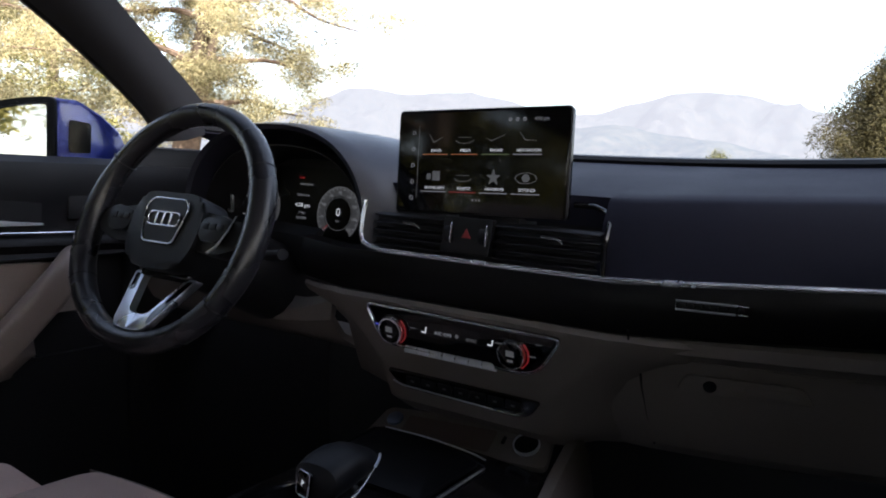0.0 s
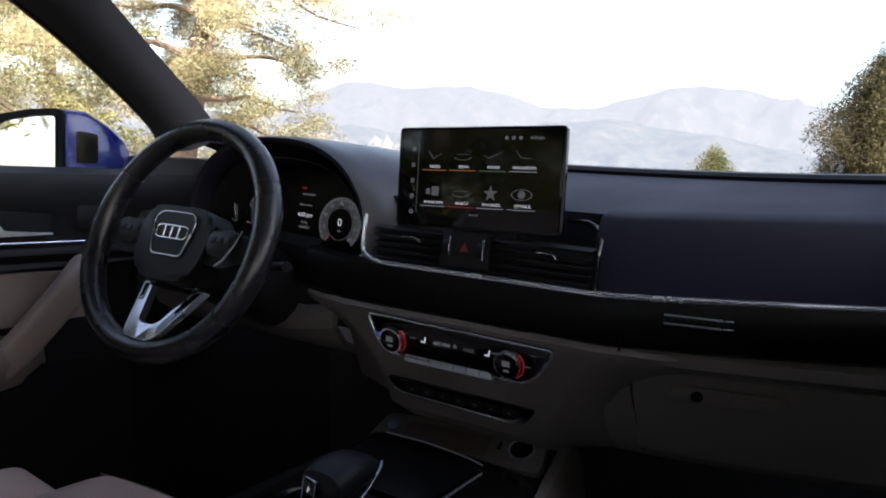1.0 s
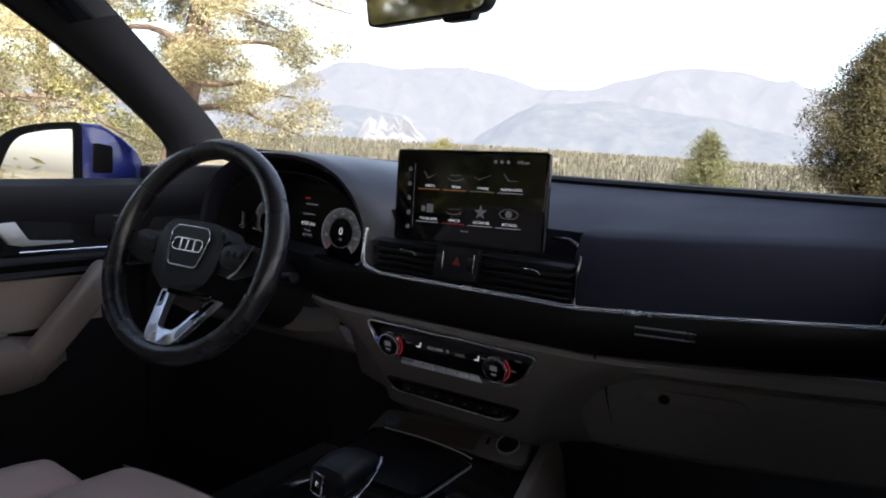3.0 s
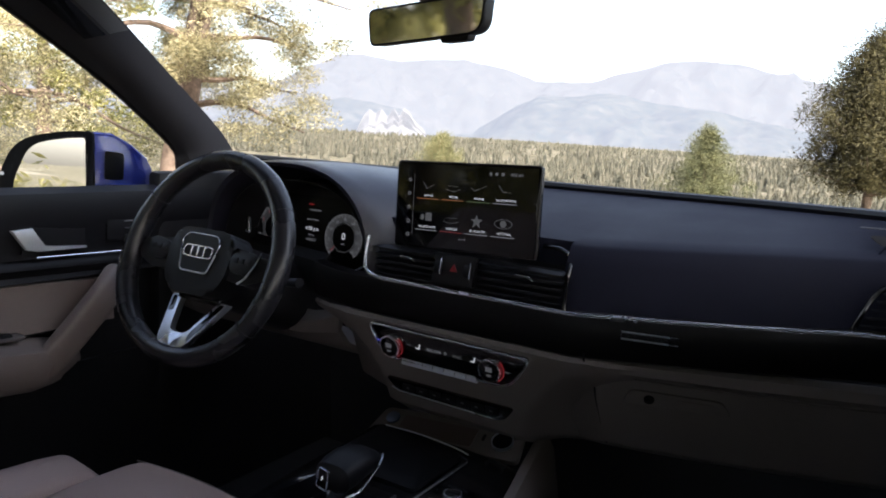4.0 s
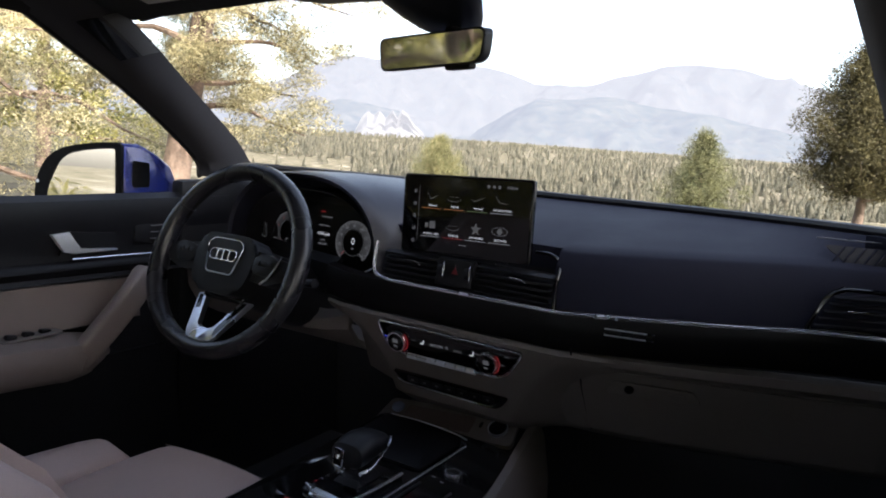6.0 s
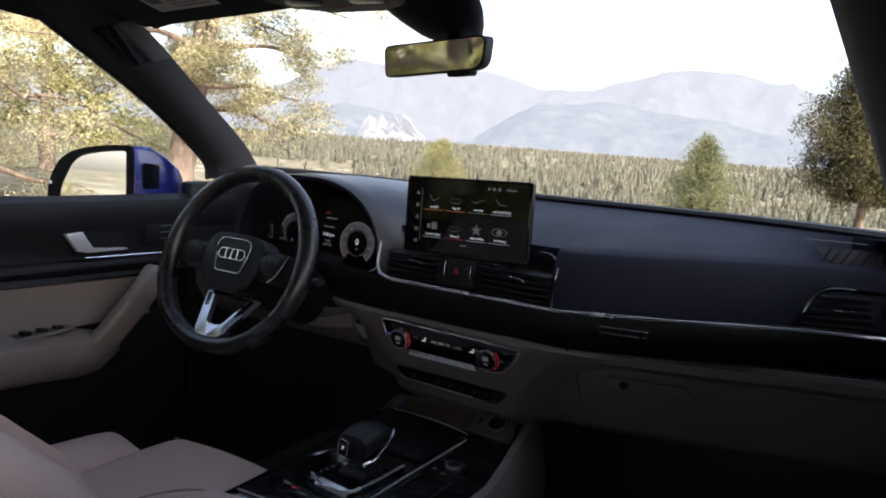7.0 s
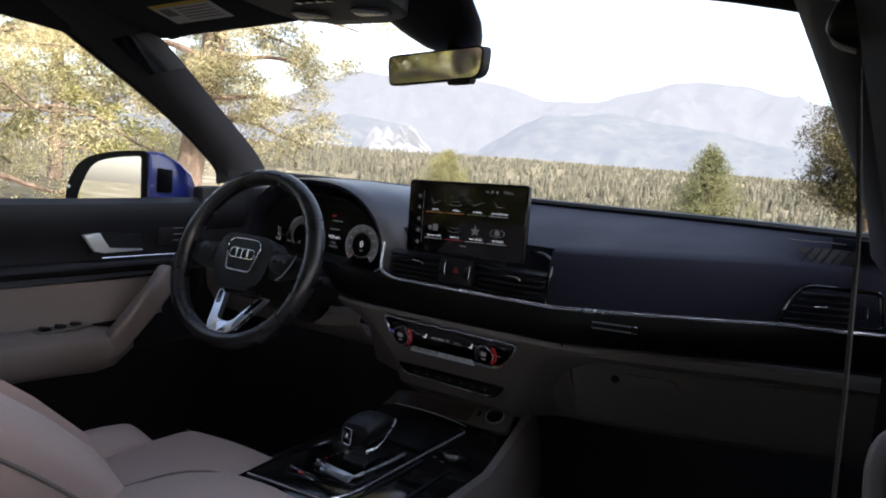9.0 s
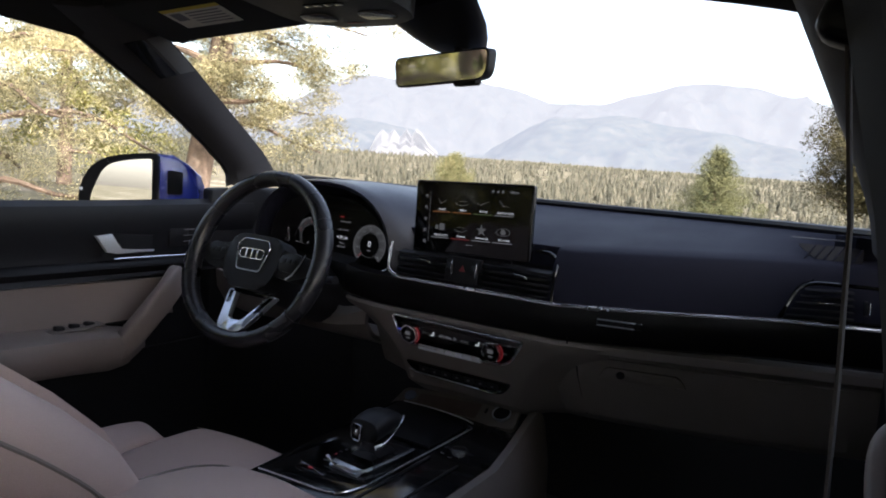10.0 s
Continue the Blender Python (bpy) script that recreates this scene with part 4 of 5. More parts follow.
for s in (-1, 1):
    name = "driver" if s < 0 else "passenger"
    door = part("car_door", block(0.03, 0.95, 0.72, pose(s * 0.775, -0.24, 0.74), 0.01), BLACK, shell, "closed %s door with black upper and beige leather lower trim" % name)
    ys = [-0.70 + 0.86 * i / 18 for i in range(19)]
    part("upper_trim", loft([[(s * x, y, z + 0.012 * max(0, -y - 0.3)) for x, z in door_profile(y)] for y in ys], 0.012), BLACK, door, "soft black upper door trim")
    part("outer_skin", block(0.03, 1.15, 0.72, pose(s * 0.83, -0.25, 0.74), 0.01), BLUE, door, "blue painted outer skin")
    part("inlay", loft([[(s * x, y, z) for x, z in ((0.737, 1.012 - 0.02 * (y + 0.7)), (0.729, 1.006 - 0.02 * (y + 0.7)), (0.726, 0.995 - 0.02 * (y + 0.7)), (0.732, 0.982 - 0.02 * (y + 0.7)))] for y in ys], 0.004), TRIM, door, "dark inlay strip")
    part("insert", loft([[(s * x, y, z) for x, z in ((0.734, 0.962 - 0.03 * max(0, y + 0.45)), (0.738, 0.95 - 0.03 * max(0, y + 0.45)), (0.744, 0.91), (0.738, 0.865))] for y in ys[:14]], 0.006), BEIGE, door, "beige leather door insert")
    # armrest
    rows = []
    for y, w, zt, zb in ((-0.70, 0.650, 0.880, 0.79), (-0.5, 0.650, 0.876, 0.79), (-0.35, 0.652, 0.868, 0.780), (-0.27, 0.660, 0.858, 0.770), (-0.22, 0.678, 0.848, 0.768), (-0.18, 0.706, 0.838, 0.772), (-0.15, 0.740, 0.828, 0.785)):
        rows.append([(s * 0.75, y, zt + 0.004), (s * (w + 0.03), y, zt), (s * (w + 0.006), y, zt - 0.008), (s * w, y, zt - 0.03), (s * (w + 0.012), y, zb + 0.02), (s * (w + 0.04), y, zb), (s * 0.75, y, zb - 0.01)])
    part("armrest", loft(rows, 0.0, closed=True, caps=True), BEIGE, door, "beige padded door armrest")
    out = 0.0 if s < 0 else 0.042
    part("grab_handle", tube(spline([(s * (0.735 + out), -0.092, 0.950), (s * (0.690 + out), -0.112, 0.961), (s * (0.668 + out), -0.138, 0.945), (s * (0.672 + out), -0.183, 0.893), (s * (0.682 + out), -0.232, 0.838), (s * (0.690 + out), -0.258, 0.812), (s * (0.700 + out), -0.270, 0.800)], 6), lambda t: 0.023 + 0.004 * math.sin(math.pi * t), sides=20, flat=0.62, up=(s, 0, 0.0), square=0.45), BEIGE, door, "beige diagonal grab handle")
    part("lower_trim", loft([[(s * x, y, z) for x, z in ((0.742, 0.79), (0.745, 0.70), (0.735, 0.55), (0.74, 0.40))] for y in ys], 0.01), BLACK, door)
    handle = part("handle_bezel", prism([(-0.02, -0.022), (0.10, -0.022), (0.10, 0.020), (-0.01, 0.026)] if s < 0 else [(0.10, -0.022), (-0.02, -0.022), (-0.01, 0.026), (0.10, 0.020)][::-1], 0.003, axes((s * 0.732, -0.245, 1.037), (0, 1, -0.03), (0, 0, 1)) if s < 0 else axes((s * 0.732, -0.245, 1.037), (0, 1, -0.03), (0, 0, 1))), BLACK, door)
    lever = [(-0.040, 0.021), (-0.004, 0.025), (0.018, -0.009), (0.100, -0.012), (0.100, -0.0155), (0.008, -0.018), (-0.014, -0.014)]
    part("door_lever", prism(lever, 0.010, axes((s * (0.731 if s < 0 else 0.741), -0.245, 1.037), (0, 1, -0.03), (0, 0, 1)), 0.002), SATIN, door, "satin chrome door lever")
    part("trim_line", tube([(s * 0.727, y, 1.008 - 0.02 * (y + 0.25)) for y in (-0.24, -0.15, -0.05, 0.02)], 0.0014, sides=6), BRIGHT, door, "fine chrome line")
    part("speaker_grille", block(0.006, 0.055, 0.05, pose(s * 0.735, -0.07, 1.05), 0.006), BLACK, door)
    for j in range(3):
        part("grille_bar", block(0.004, 0.03, 0.002, pose(s * 0.730, -0.045, 1.035 + 0.014 * j), 0.0008), GREYINK, door)
    if s < 0:
        sw = part("window_switches", block(0.032, 0.115, 0.006, pose(-0.712, -0.335, 0.872, 2, 0, 0), 0.003), BEIGEP, door)
        for j in range(3):
            part("switch", block(0.014, 0.020, 0.010, pose(-0.712, -0.37 + 0.032 * j, 0.877, -8), 0.003), BLACK, door)
    gl = part("window_pane", loft([[(s * 0.785, y, 1.05), (s * 0.775, y, 1.20), (s * 0.735, y, 1.36), (s * 0.675, y, 1.50)] for y in (-0.66, -0.45, -0.25, 0.02)]), GLASS if s < 0 else SHADED, door, "clear side window" if s < 0 else "side window darkened to dim the cabin")
    gl.visible_shadow = False

# ---- driver's side mirror ----
sm = thing("side_mirror", (-0.86, -0.06, 1.05), "blue side mirror with black base and bright glass", "side mirror")
GF = axes((-0.89, -0.130, 1.155), (0.16, 0.08, 0.004), (0.0, 0.04, 1))
shape = rounded([(-0.062, -0.075), (0.090, -0.075), (0.090, 0.066), (0.035, 0.062), (-0.028, 0.048), (-0.066, -0.030)], [0.012, 0.008, 0.008, 0.03, 0.03, 0.03], 6)
outer = rounded([(-0.094, -0.086), (0.103, -0.086), (0.103, 0.080), (0.030, 0.077), (-0.058, 0.058), (-0.098, -0.010)], [0.03, 0.012, 0.012, 0.04, 0.05, 0.05], 6)
big = outer
part("glass", prism(shape, 0.001, at(GF, 0, 0, 0.002)), MIRROR, sm, "bright mirror glass")
part("frame", tube([GF @ Vector((x * 1.02, y * 1.02, 0.0)) for x, y in shape], 0.003, True, 8, 0.8), DARK, sm, "black mirror frame")
part("surround", prism(big, 0.008, at(GF, 0, 0, -0.008), 0.003), DARK, sm)
rows = []
for z, k, up in ((-0.008, 1.0, 0.0), (-0.035, 1.0, -0.001), (-0.07, 0.86, -0.010), (-0.105, 0.66, -0.020), (-0.135, 0.36, -0.030)):
    rows.append([GF @ Vector((x * k - 0.98 * (z + 0.008), max(y * k + up, -0.045), z)) for x, y in big])
part("housing", loft(rows, closed=True, caps=True), BLUE, sm, "glossy blue housing")
rows = [[GF @ Vector((x * k - 0.98 * (z + 0.008), min(y * k, -0.040), z)) for x, y in big] for z, k in ((-0.008, 1.01), (-0.04, 1.02), (-0.085, 0.93), (-0.12, 0.73))]
part("lower_shell", loft(rows, closed=True, caps=True), BLACK, sm, "black lower shell")
part("side_patch", prism(rounded([(-0.020, -0.028), (0.018, -0.028), (0.018, 0.026), (-0.020, 0.030)], 0.006, 3), 0.003, axes(tuple(GF @ Vector((0.129, 0.012, -0.035))), tuple(GF.to_3x3() @ Vector((0.80, 0, -1))), (0, 0, 1))), GLOSS, sm, "black inset patch")
part("mount", block(0.10, 0.08, 0.05, pose(-0.80, 0.02, 1.09, 0, 0, 20), 0.02), BLACK, sm)
part("warning_lamp", disc(0.004, 0.001, at(GF, -0.086, -0.012, 0.0045), 12), WHITE_ON, sm, "tiny white lamp")

# ---- rear-view mirror, overhead console, sun visor ----
rv = thing("rear_view_mirror", (-0.04, -0.05, 1.44), "black-framed rear-view mirror on a dark mount", "rear-view mirror")
RF = axes((-0.040, -0.060, 1.433), (0.98, -0.05, 0.065), (0, -0.095, 1))
shape = rounded([(-0.100, -0.028), (0.096, -0.026), (0.106, 0.024), (-0.100, 0.022)], [0.010, 0.02, 0.012, 0.012], 5)
part("casing", prism([(x * 1.02, y * 1.06) for x, y in shape], 0.022, at(RF, 0, 0, -0.024), 0.003), BLACK, rv)
part("bezel", tube([RF @ Vector((x, y, -0.001)) for x, y in shape], 0.0024, True, 6), BLACK, rv)
part("glass", prism([(x * 0.985, y * 0.96) for x, y in shape], 0.001, RF), MIRROR, rv, "silvered glass")
part("neck", tube([RF @ Vector((0.03, 0.01, -0.02)), RF @ Vector((0.02, 0.05, -0.05)), RF @ Vector((0.01, 0.09, -0.04))], 0.014, sides=10), BLACK, rv)
part("chin", prism(rounded([(-0.022, -0.006), (0.022, -0.006), (0.026, 0.006), (-0.026, 0.006)], 0.004, 3), 0.02, at(RF, 0.05, -0.030, -0.022), 0.003), BLACK, rv)
sensor = thing("sensor_housing", (-0.03, -0.03, 1.5), "black camera housing at the top of the windscreen", "sensor housing")
rows = []
for y, z, half, h in ((-0.16, 1.548, 0.110, 0.030), (-0.11, 1.526, 0.098, 0.034), (-0.06, 1.505, 0.086, 0.030), (-0.02, 1.488, 0.068, 0.026), (0.01, 1.478, 0.05, 0.012)):
    rows.append([(-0.035 + half * math.cos(a) * (0.9 + 0.1 * abs(math.cos(a))), y, z + h * math.sin(a)) for a in [2 * math.pi * i / 20 for i in range(20)]])
part("shell", loft(rows, closed=True, caps=True), BLACK, sensor)
oc = thing("overhead_console", (-0.08, -0.26, 1.53), "black overhead console with reading lamps and buttons", "overhead console")
OCF = axes((-0.11, -0.255, 1.565), (1, 0, 0), (0, 0.98, -0.10))
shape = rounded([(-0.135, -0.14), (0.135, -0.14), (0.13, 0.03), (0.09, 0.085), (-0.09, 0.085), (-0.13, 0.03)], 0.035, 5)
part("body", prism([(x, -y) for x, y in shape][::-1], 0.072, OCF @ pose(0, 0, 0, 180), 0.01, 4), BLACK, oc)
for x in (-0.062, 0.062):
    part("reading_lamp", prism(rounded([(-0.035, -0.018), (0.035, -0.018), (0.028, 0.02), (-0.028, 0.02)], 0.012, 4), 0.003, at(OCF @ pose(0, 0, 0, 180), x, -0.025, 0.0715), 0.001), surface("lamp_lens", (0.07, 0.06, 0.06), 0.2, bump=0.0), oc, "frosted reading lamp lens")
for x in (-0.03, -0.01, 0.012, 0.032):
    part("button", block(0.016, 0.010, 0.004, at(OCF @ pose(0, 0, 0, 180), x, 0.035, 0.0725), 0.001), GLOSS, oc)
part("button_mark", block(0.02, 0.004, 0.0006, at(OCF @ pose(0, 0, 0, 180), 0.05, 0.045, 0.0726)), GREYINK, oc)
part("call_light", block(0.035, 0.003, 0.0006, at(OCF @ pose(0, 0, 0, 180), -0.01, -0.06, 0.0726)), surface("red_mark", (0.22, 0.015, 0.02), 0.4), oc)
for s in (-1,):
    visor = thing("sun_visor", (s * 0.42, -0.26, 1.51), "folded black sun visor with a printed label", "sun visor", "sun visors")
    VM = axes((s * 0.41, -0.275, 1.503), (1, s * -0.10, s * -0.09), (0, -0.94, 0.20))
    part("flap", block(0.34, 0.17, 0.016, VM, 0.007, 3), LINER, visor)
    if s < 0:
        lb = part("label", block(0.135, 0.062, 0.0008, at(VM, -0.005, 0.0, 0.0085)), PAPER, visor, "white warning label")
        part("label_band", block(0.135, 0.010, 0.0008, at(VM, -0.005, 0.036, 0.0085)), YELLOW, lb, "yellow band")
        for j in range(5):
            part("label_line", block(0.078, 0.0035, 0.0004, at(VM, 0.012, 0.022 - 0.010 * j, 0.0091)), GREYINK, lb)
        part("label_mark", block(0.026, 0.028, 0.0004, at(VM, -0.05, 0.012, 0.0091), 0.0), GREYINK, lb)

# ---- passenger belt ----
belt = thing("seat_belt", (0.68, -0.68, 1.3), "grey seat belt hanging from its black anchor", "seat belt")
part("webbing", loft([[(x - 0.0010, y - 0.014, z), (x + 0.0010, y - 0.014, z), (x + 0.0010, y + 0.014, z), (x - 0.0010, y + 0.014, z)] for x, y, z in ((0.655, -0.69, 1.362), (0.668, -0.66, 1.25), (0.673, -0.655, 1.15), (0.678, -0.65, 1.0), (0.69, -0.65, 0.7))], closed=True, caps=True), WEBBING, belt, "grey woven webbing")
part("anchor", join(block(0.032, 0.045, 0.026, pose(0.648, -0.69, 1.392, 0, 18, 0), 0.009, 3), block(0.030, 0.042, 0.026, pose(0.655, -0.69, 1.364, 0, 18, 0), 0.009, 3)), BLACK, belt, "black belt guide")
part("height_slide", block(0.03, 0.05, 0.14, pose(0.668, -0.70, 1.42, 0, -14, 0), 0.012, 3), BLACK, belt)

# ---- centre console ----
console = thing("centre_console", (0.0, -0.25, 0.6), "gloss black centre console between beige sides", "console")
top = rounded([(-0.140, 0.020), (-0.112, -0.42), (0.172, -0.42), (0.172, -0.14), (0.135, 0.012), (0.06, 0.022), (-0.05, 0.030)], [0.01, 0.01, 0.01, 0.08, 0.02, 0.05, 0.05], 5)
ZC = 0.770
part("top_plate", prism(top[::-1], 0.012, pose(0, 0, ZC - 0.012), 0.003), GLOSS, console, "gloss black console top")
tray = rounded([(-0.126, 0.006), (-0.118, -0.15), (0.05, -0.15), (0.05, -0.006), (-0.03, 0.012)], [0.01, 0.01, 0.01, 0.02, 0.05], 5)
part("tray_lid", prism(tray[::-1], 0.004, pose(0, 0, ZC), 0.002), DARK, console, "black roller tray lid")
line = [(-0.105, -0.398), (-0.05, -0.394), (0.026, -0.390), (0.047, -0.378), (0.058, -0.345), (0.0605, -0.30), (0.061, -0.20), (0.062, -0.10), (0.062, -0.02)]
part("chrome_line", tube(spline([(x, y, ZC + 0.002) for x, y in line], 5), 0.0018, sides=6), BRIGHT, console, "bright chrome edging")
part("front_line", tube(spline([(x, y, ZC + 0.004) for x, y in ((-0.12, 0.014), (-0.05, 0.018), (0.02, 0.010), (0.052, 0.0))], 5), 0.0011, sides=6), CHROME, console)
for s in (-1, 1):
    rows = []
    for y, x, zt in ((0.10, 0.135, 0.80), (0.03, 0.140, 0.775), (-0.06, 0.158, 0.768), (-0.15, 0.176, 0.766), (-0.28, 0.178, 0.766), (-0.46, 0.176, 0.768), (-0.9, 0.17, 0.77)):
        x = x if s > 0 else max(x - 0.012, 0.14)
        rows.append([(s * (x - 0.012), y, zt - 0.01), (s * (x - 0.005), y, zt + 0.004), (s * (x + 0.008), y, zt + 0.002), (s * (x + 0.020), y, zt - 0.02), (s * (x + 0.035), y, zt - 0.10), (s * (x + 0.04), y, zt - 0.25), (s * (x + 0.04), y, 0.38)])
    if s < 0:
        rows = [[(p[0] * 0.84, p[1], p[2] - 0.03) for p in r] for r in rows]
    part("side_panel", loft(rows, 0.008), BEIGEP if s > 0 else BLACK, console, "beige console side" if s > 0 else "black console side")
part("body", block(0.28, 0.95, 0.34, pose(0, -0.42, 0.56), 0.01), BLACK, console)
# sloping beige panel with start button and sockets
SP = axes((-0.015, 0.045, 0.778), (1, 0.03, 0.02), (0, 0.86, 0.5))
slope = part("sloping_panel", prism(rounded([(-0.140, -0.036), (0.138, -0.022), (0.128, 0.045), (-0.130, 0.020)], [0.004, 0.012, 0.012, 0.008], 4), 0.010, at(SP, 0, 0, -0.008), 0.002), BEIGEP, console, "sloping beige panel")
part("card_slot", prism(rounded([(-0.088, -0.024), (0.052, -0.018), (0.052, 0.020), (-0.088, 0.012)], 0.004, 3), 0.0015, at(SP, 0, 0, 0.0018)), surface("brown_slot", (0.10, 0.075, 0.065), 0.45, grain=200), slope, "brown tinted card slot")
part("start_button", disc(0.0125, 0.005, at(SP, -0.108, 0.0, 0.001), 28, 0.0015), surface("start_button", (0.16, 0.19, 0.26), 0.3, metal=0.6, bump=0.0), slope, "blue-grey start button")
part("usb_slot", block(0.005, 0.013, 0.003, at(SP, 0.066, 0.008, 0.002), 0.001), BLACK, slope)
sock = part("socket", disc(0.018, 0.004, at(SP, 0.100, 0.008, 0.001), 28, 0.001), BLACK, slope, "round black power socket")
part("socket_ring", ring(0.0185, 0.0165, 0.006, at(SP, 0.100, 0.008, 0.001), 32), CHROME, sock)
# volume knob and its marks
vol = part("volume_knob", disc(0.0120, 0.006, pose(0.098, -0.125, ZC), 28, 0.002), GLOSS, console, "chrome-ringed volume knob")
part("knob_ring", ring(0.0135, 0.0115, 0.005, pose(0.098, -0.125, ZC), 28), BRIGHT, vol)
for x, y in ((0.078, -0.150), (0.098, -0.158)):
    part("knob_mark", block(0.007, 0.002, 0.0005, pose(x, y, ZC + 0.0004)), GREYINK, console)
for x in (0.073, 0.128):
    part("rib", block(0.004, 0.22, 0.003, pose(x, -0.29, ZC + 0.001), 0.001), BLACK, console)
part("parking_switch", block(0.05, 0.018, 0.003, pose(-0.045, -0.345, ZC + 0.001), 0.001), GLOSS, console)
part("parking_light", block(0.008, 0.004, 0.0006, pose(-0.045, -0.345, ZC + 0.003)), RED_ON, console, "red parking light")
part("switch_edge", tube([(-0.075, -0.335, ZC + 0.002), (-0.012, -0.352, ZC + 0.002)], 0.001, sides=6), CHROME, console)
# cup holder in front of the armrest
part("cup_rim", tube([(0.02 + 0.06 * math.cos(a), -0.46 + 0.042 * math.sin(a), ZC + 0.003) for a in [2 * math.pi * i / 28 for i in range(28)]], 0.004, True, 6), BEIGEP, console)

# ---- gear selector ----
gear = thing("gear_selector", (-0.005, -0.245, ZC), "black leather gear selector on a chrome-edged base", "gear lever")
part("base_plate", prism(rounded([(-0.048, -0.068), (0.036, -0.068), (0.044, 0.065), (-0.040, 0.065)], 0.006, 3), 0.006, pose(-0.003, -0.245, ZC), 0.002), GLOSS, gear)
part("base_edge", tube([(x, y, ZC + 0.007) for x, y in ((-0.050, -0.300), (-0.020, -0.318), (0.022, -0.318), (0.034, -0.308), (0.040, -0.25), (0.042, -0.185))], 0.0026, sides=6), BRIGHT, gear, "bright chrome base edge")
part("base_lip", block(0.062, 0.016, 0.006, pose(0.0, -0.312, ZC + 0.004, 20, 0, -6), 0.002), CHROME, gear)
part("boot", loft([[(-0.004 + hx * a, -0.235 + hy * b, z) for a, b in ((-1, -1), (1, -1), (1, 1), (-1, 1))] for z, hx, hy in ((ZC + 0.004, 0.024, 0.034), (ZC + 0.018, 0.014, 0.018), (ZC + 0.042, 0.012, 0.015))], closed=True, caps=True), LEATHER, gear)
part("collar", block(0.034, 0.030, 0.006, pose(-0.004, -0.237, ZC + 0.020), 0.002), CHROME, gear)
rows = []
for y, z, hx, hz in ((-0.272, 0.817, 0.020, 0.012), (-0.266, 0.820, 0.028, 0.019), (-0.250, 0.824, 0.030, 0.021), (-0.230, 0.827, 0.030, 0.020), (-0.208, 0.828, 0.029, 0.016), (-0.193, 0.827, 0.025, 0.011), (-0.187, 0.826, 0.017, 0.006)):
    ringp = []
    for i in range(20):
        a = 2 * math.pi * i / 20
        c, sn = math.cos(a), math.sin(a)
        ringp.append((-0.004 + hx * math.copysign(abs(c) ** 0.7, c), y, z + hz * math.copysign(abs(sn) ** 0.7, sn) * (1.0 if sn > 0 else 0.9)))
    rows.append(ringp)
grip = part("grip", loft(rows, closed=True, caps=True), BLACK, gear, "black leather grip")
part("grip_edge", tube(spline([(0.020, -0.266, 0.800), (0.0275, -0.248, 0.804), (0.0285, -0.225, 0.815), (0.0275, -0.203, 0.830), (0.020, -0.189, 0.833)], 5), 0.0016, sides=6), CHROME, grip, "chrome side line")
PF = axes((-0.013, -0.2725, 0.819), (1, -0.25, 0), (0, 0.10, 1))
part("park_button", prism(rounded([(-0.011, -0.013), (0.010, -0.013), (0.011, 0.013), (-0.010, 0.013)], 0.004, 3), 0.003, at(PF, 0, 0, -0.001), 0.001), GLOSS, grip)
part("park_outline", tube([at(PF, 0, 0, 0.002) @ Vector((x, y, 0)) for x, y in rounded([(-0.011, -0.013), (0.010, -0.013), (0.011, 0.013), (-0.010, 0.013)], 0.004, 3)], 0.0008, True, 5), CHROME, grip)
part("park_letter", words("P", 0.009, at(PF, 0, 0, 0.0025), 0.0001), WHITE_ON, grip)
for i, ch in enumerate("RND"):
    part("gear_letter", words(ch, 0.007, pose(-0.045 + 0.0012 * i, -0.285 + 0.012 * i, ZC + 0.0065), 0.0001), RED_ON if ch == "R" else GREYINK, gear)

# ---- armrest ----
rows = []
for y, zt, half in ((-0.425, 0.770, 0.075), (-0.435, 0.787, 0.090), (-0.46, 0.803, 0.098), (-0.52, 0.822, 0.100), (-0.60, 0.836, 0.100), (-0.70, 0.842, 0.100), (-0.85, 0.842, 0.100)):
    rows.append([(-0.012 - half, y, 0.77), (-0.012 - half, y, zt - 0.025), (-0.012 - half * 0.93, y, zt - 0.009), (-0.012 - half * 0.7, y, zt - 0.001), (-0.012, y, zt + 0.004), (-0.012 + half * 0.7, y, zt - 0.001), (-0.012 + half * 0.93, y, zt - 0.009), (-0.012 + half, y, zt - 0.025), (-0.012 + half, y, 0.77)])
lid = part("armrest", loft(rows, closed=True, caps=True), SEATHIDE, console, "padded beige leather armrest")
part("armrest_seam", tube(spline([(-0.095, -0.85, 0.837), (-0.095, -0.60, 0.831), (-0.092, -0.50, 0.814), (-0.082, -0.445, 0.788)], 5), 0.0016, sides=5), SEAM, lid)

# ---- driver's seat ----
seat = thing("driver_seat", (-0.38, -0.5, 0.45), "beige leather driver seat with piped bolsters", "car seat")


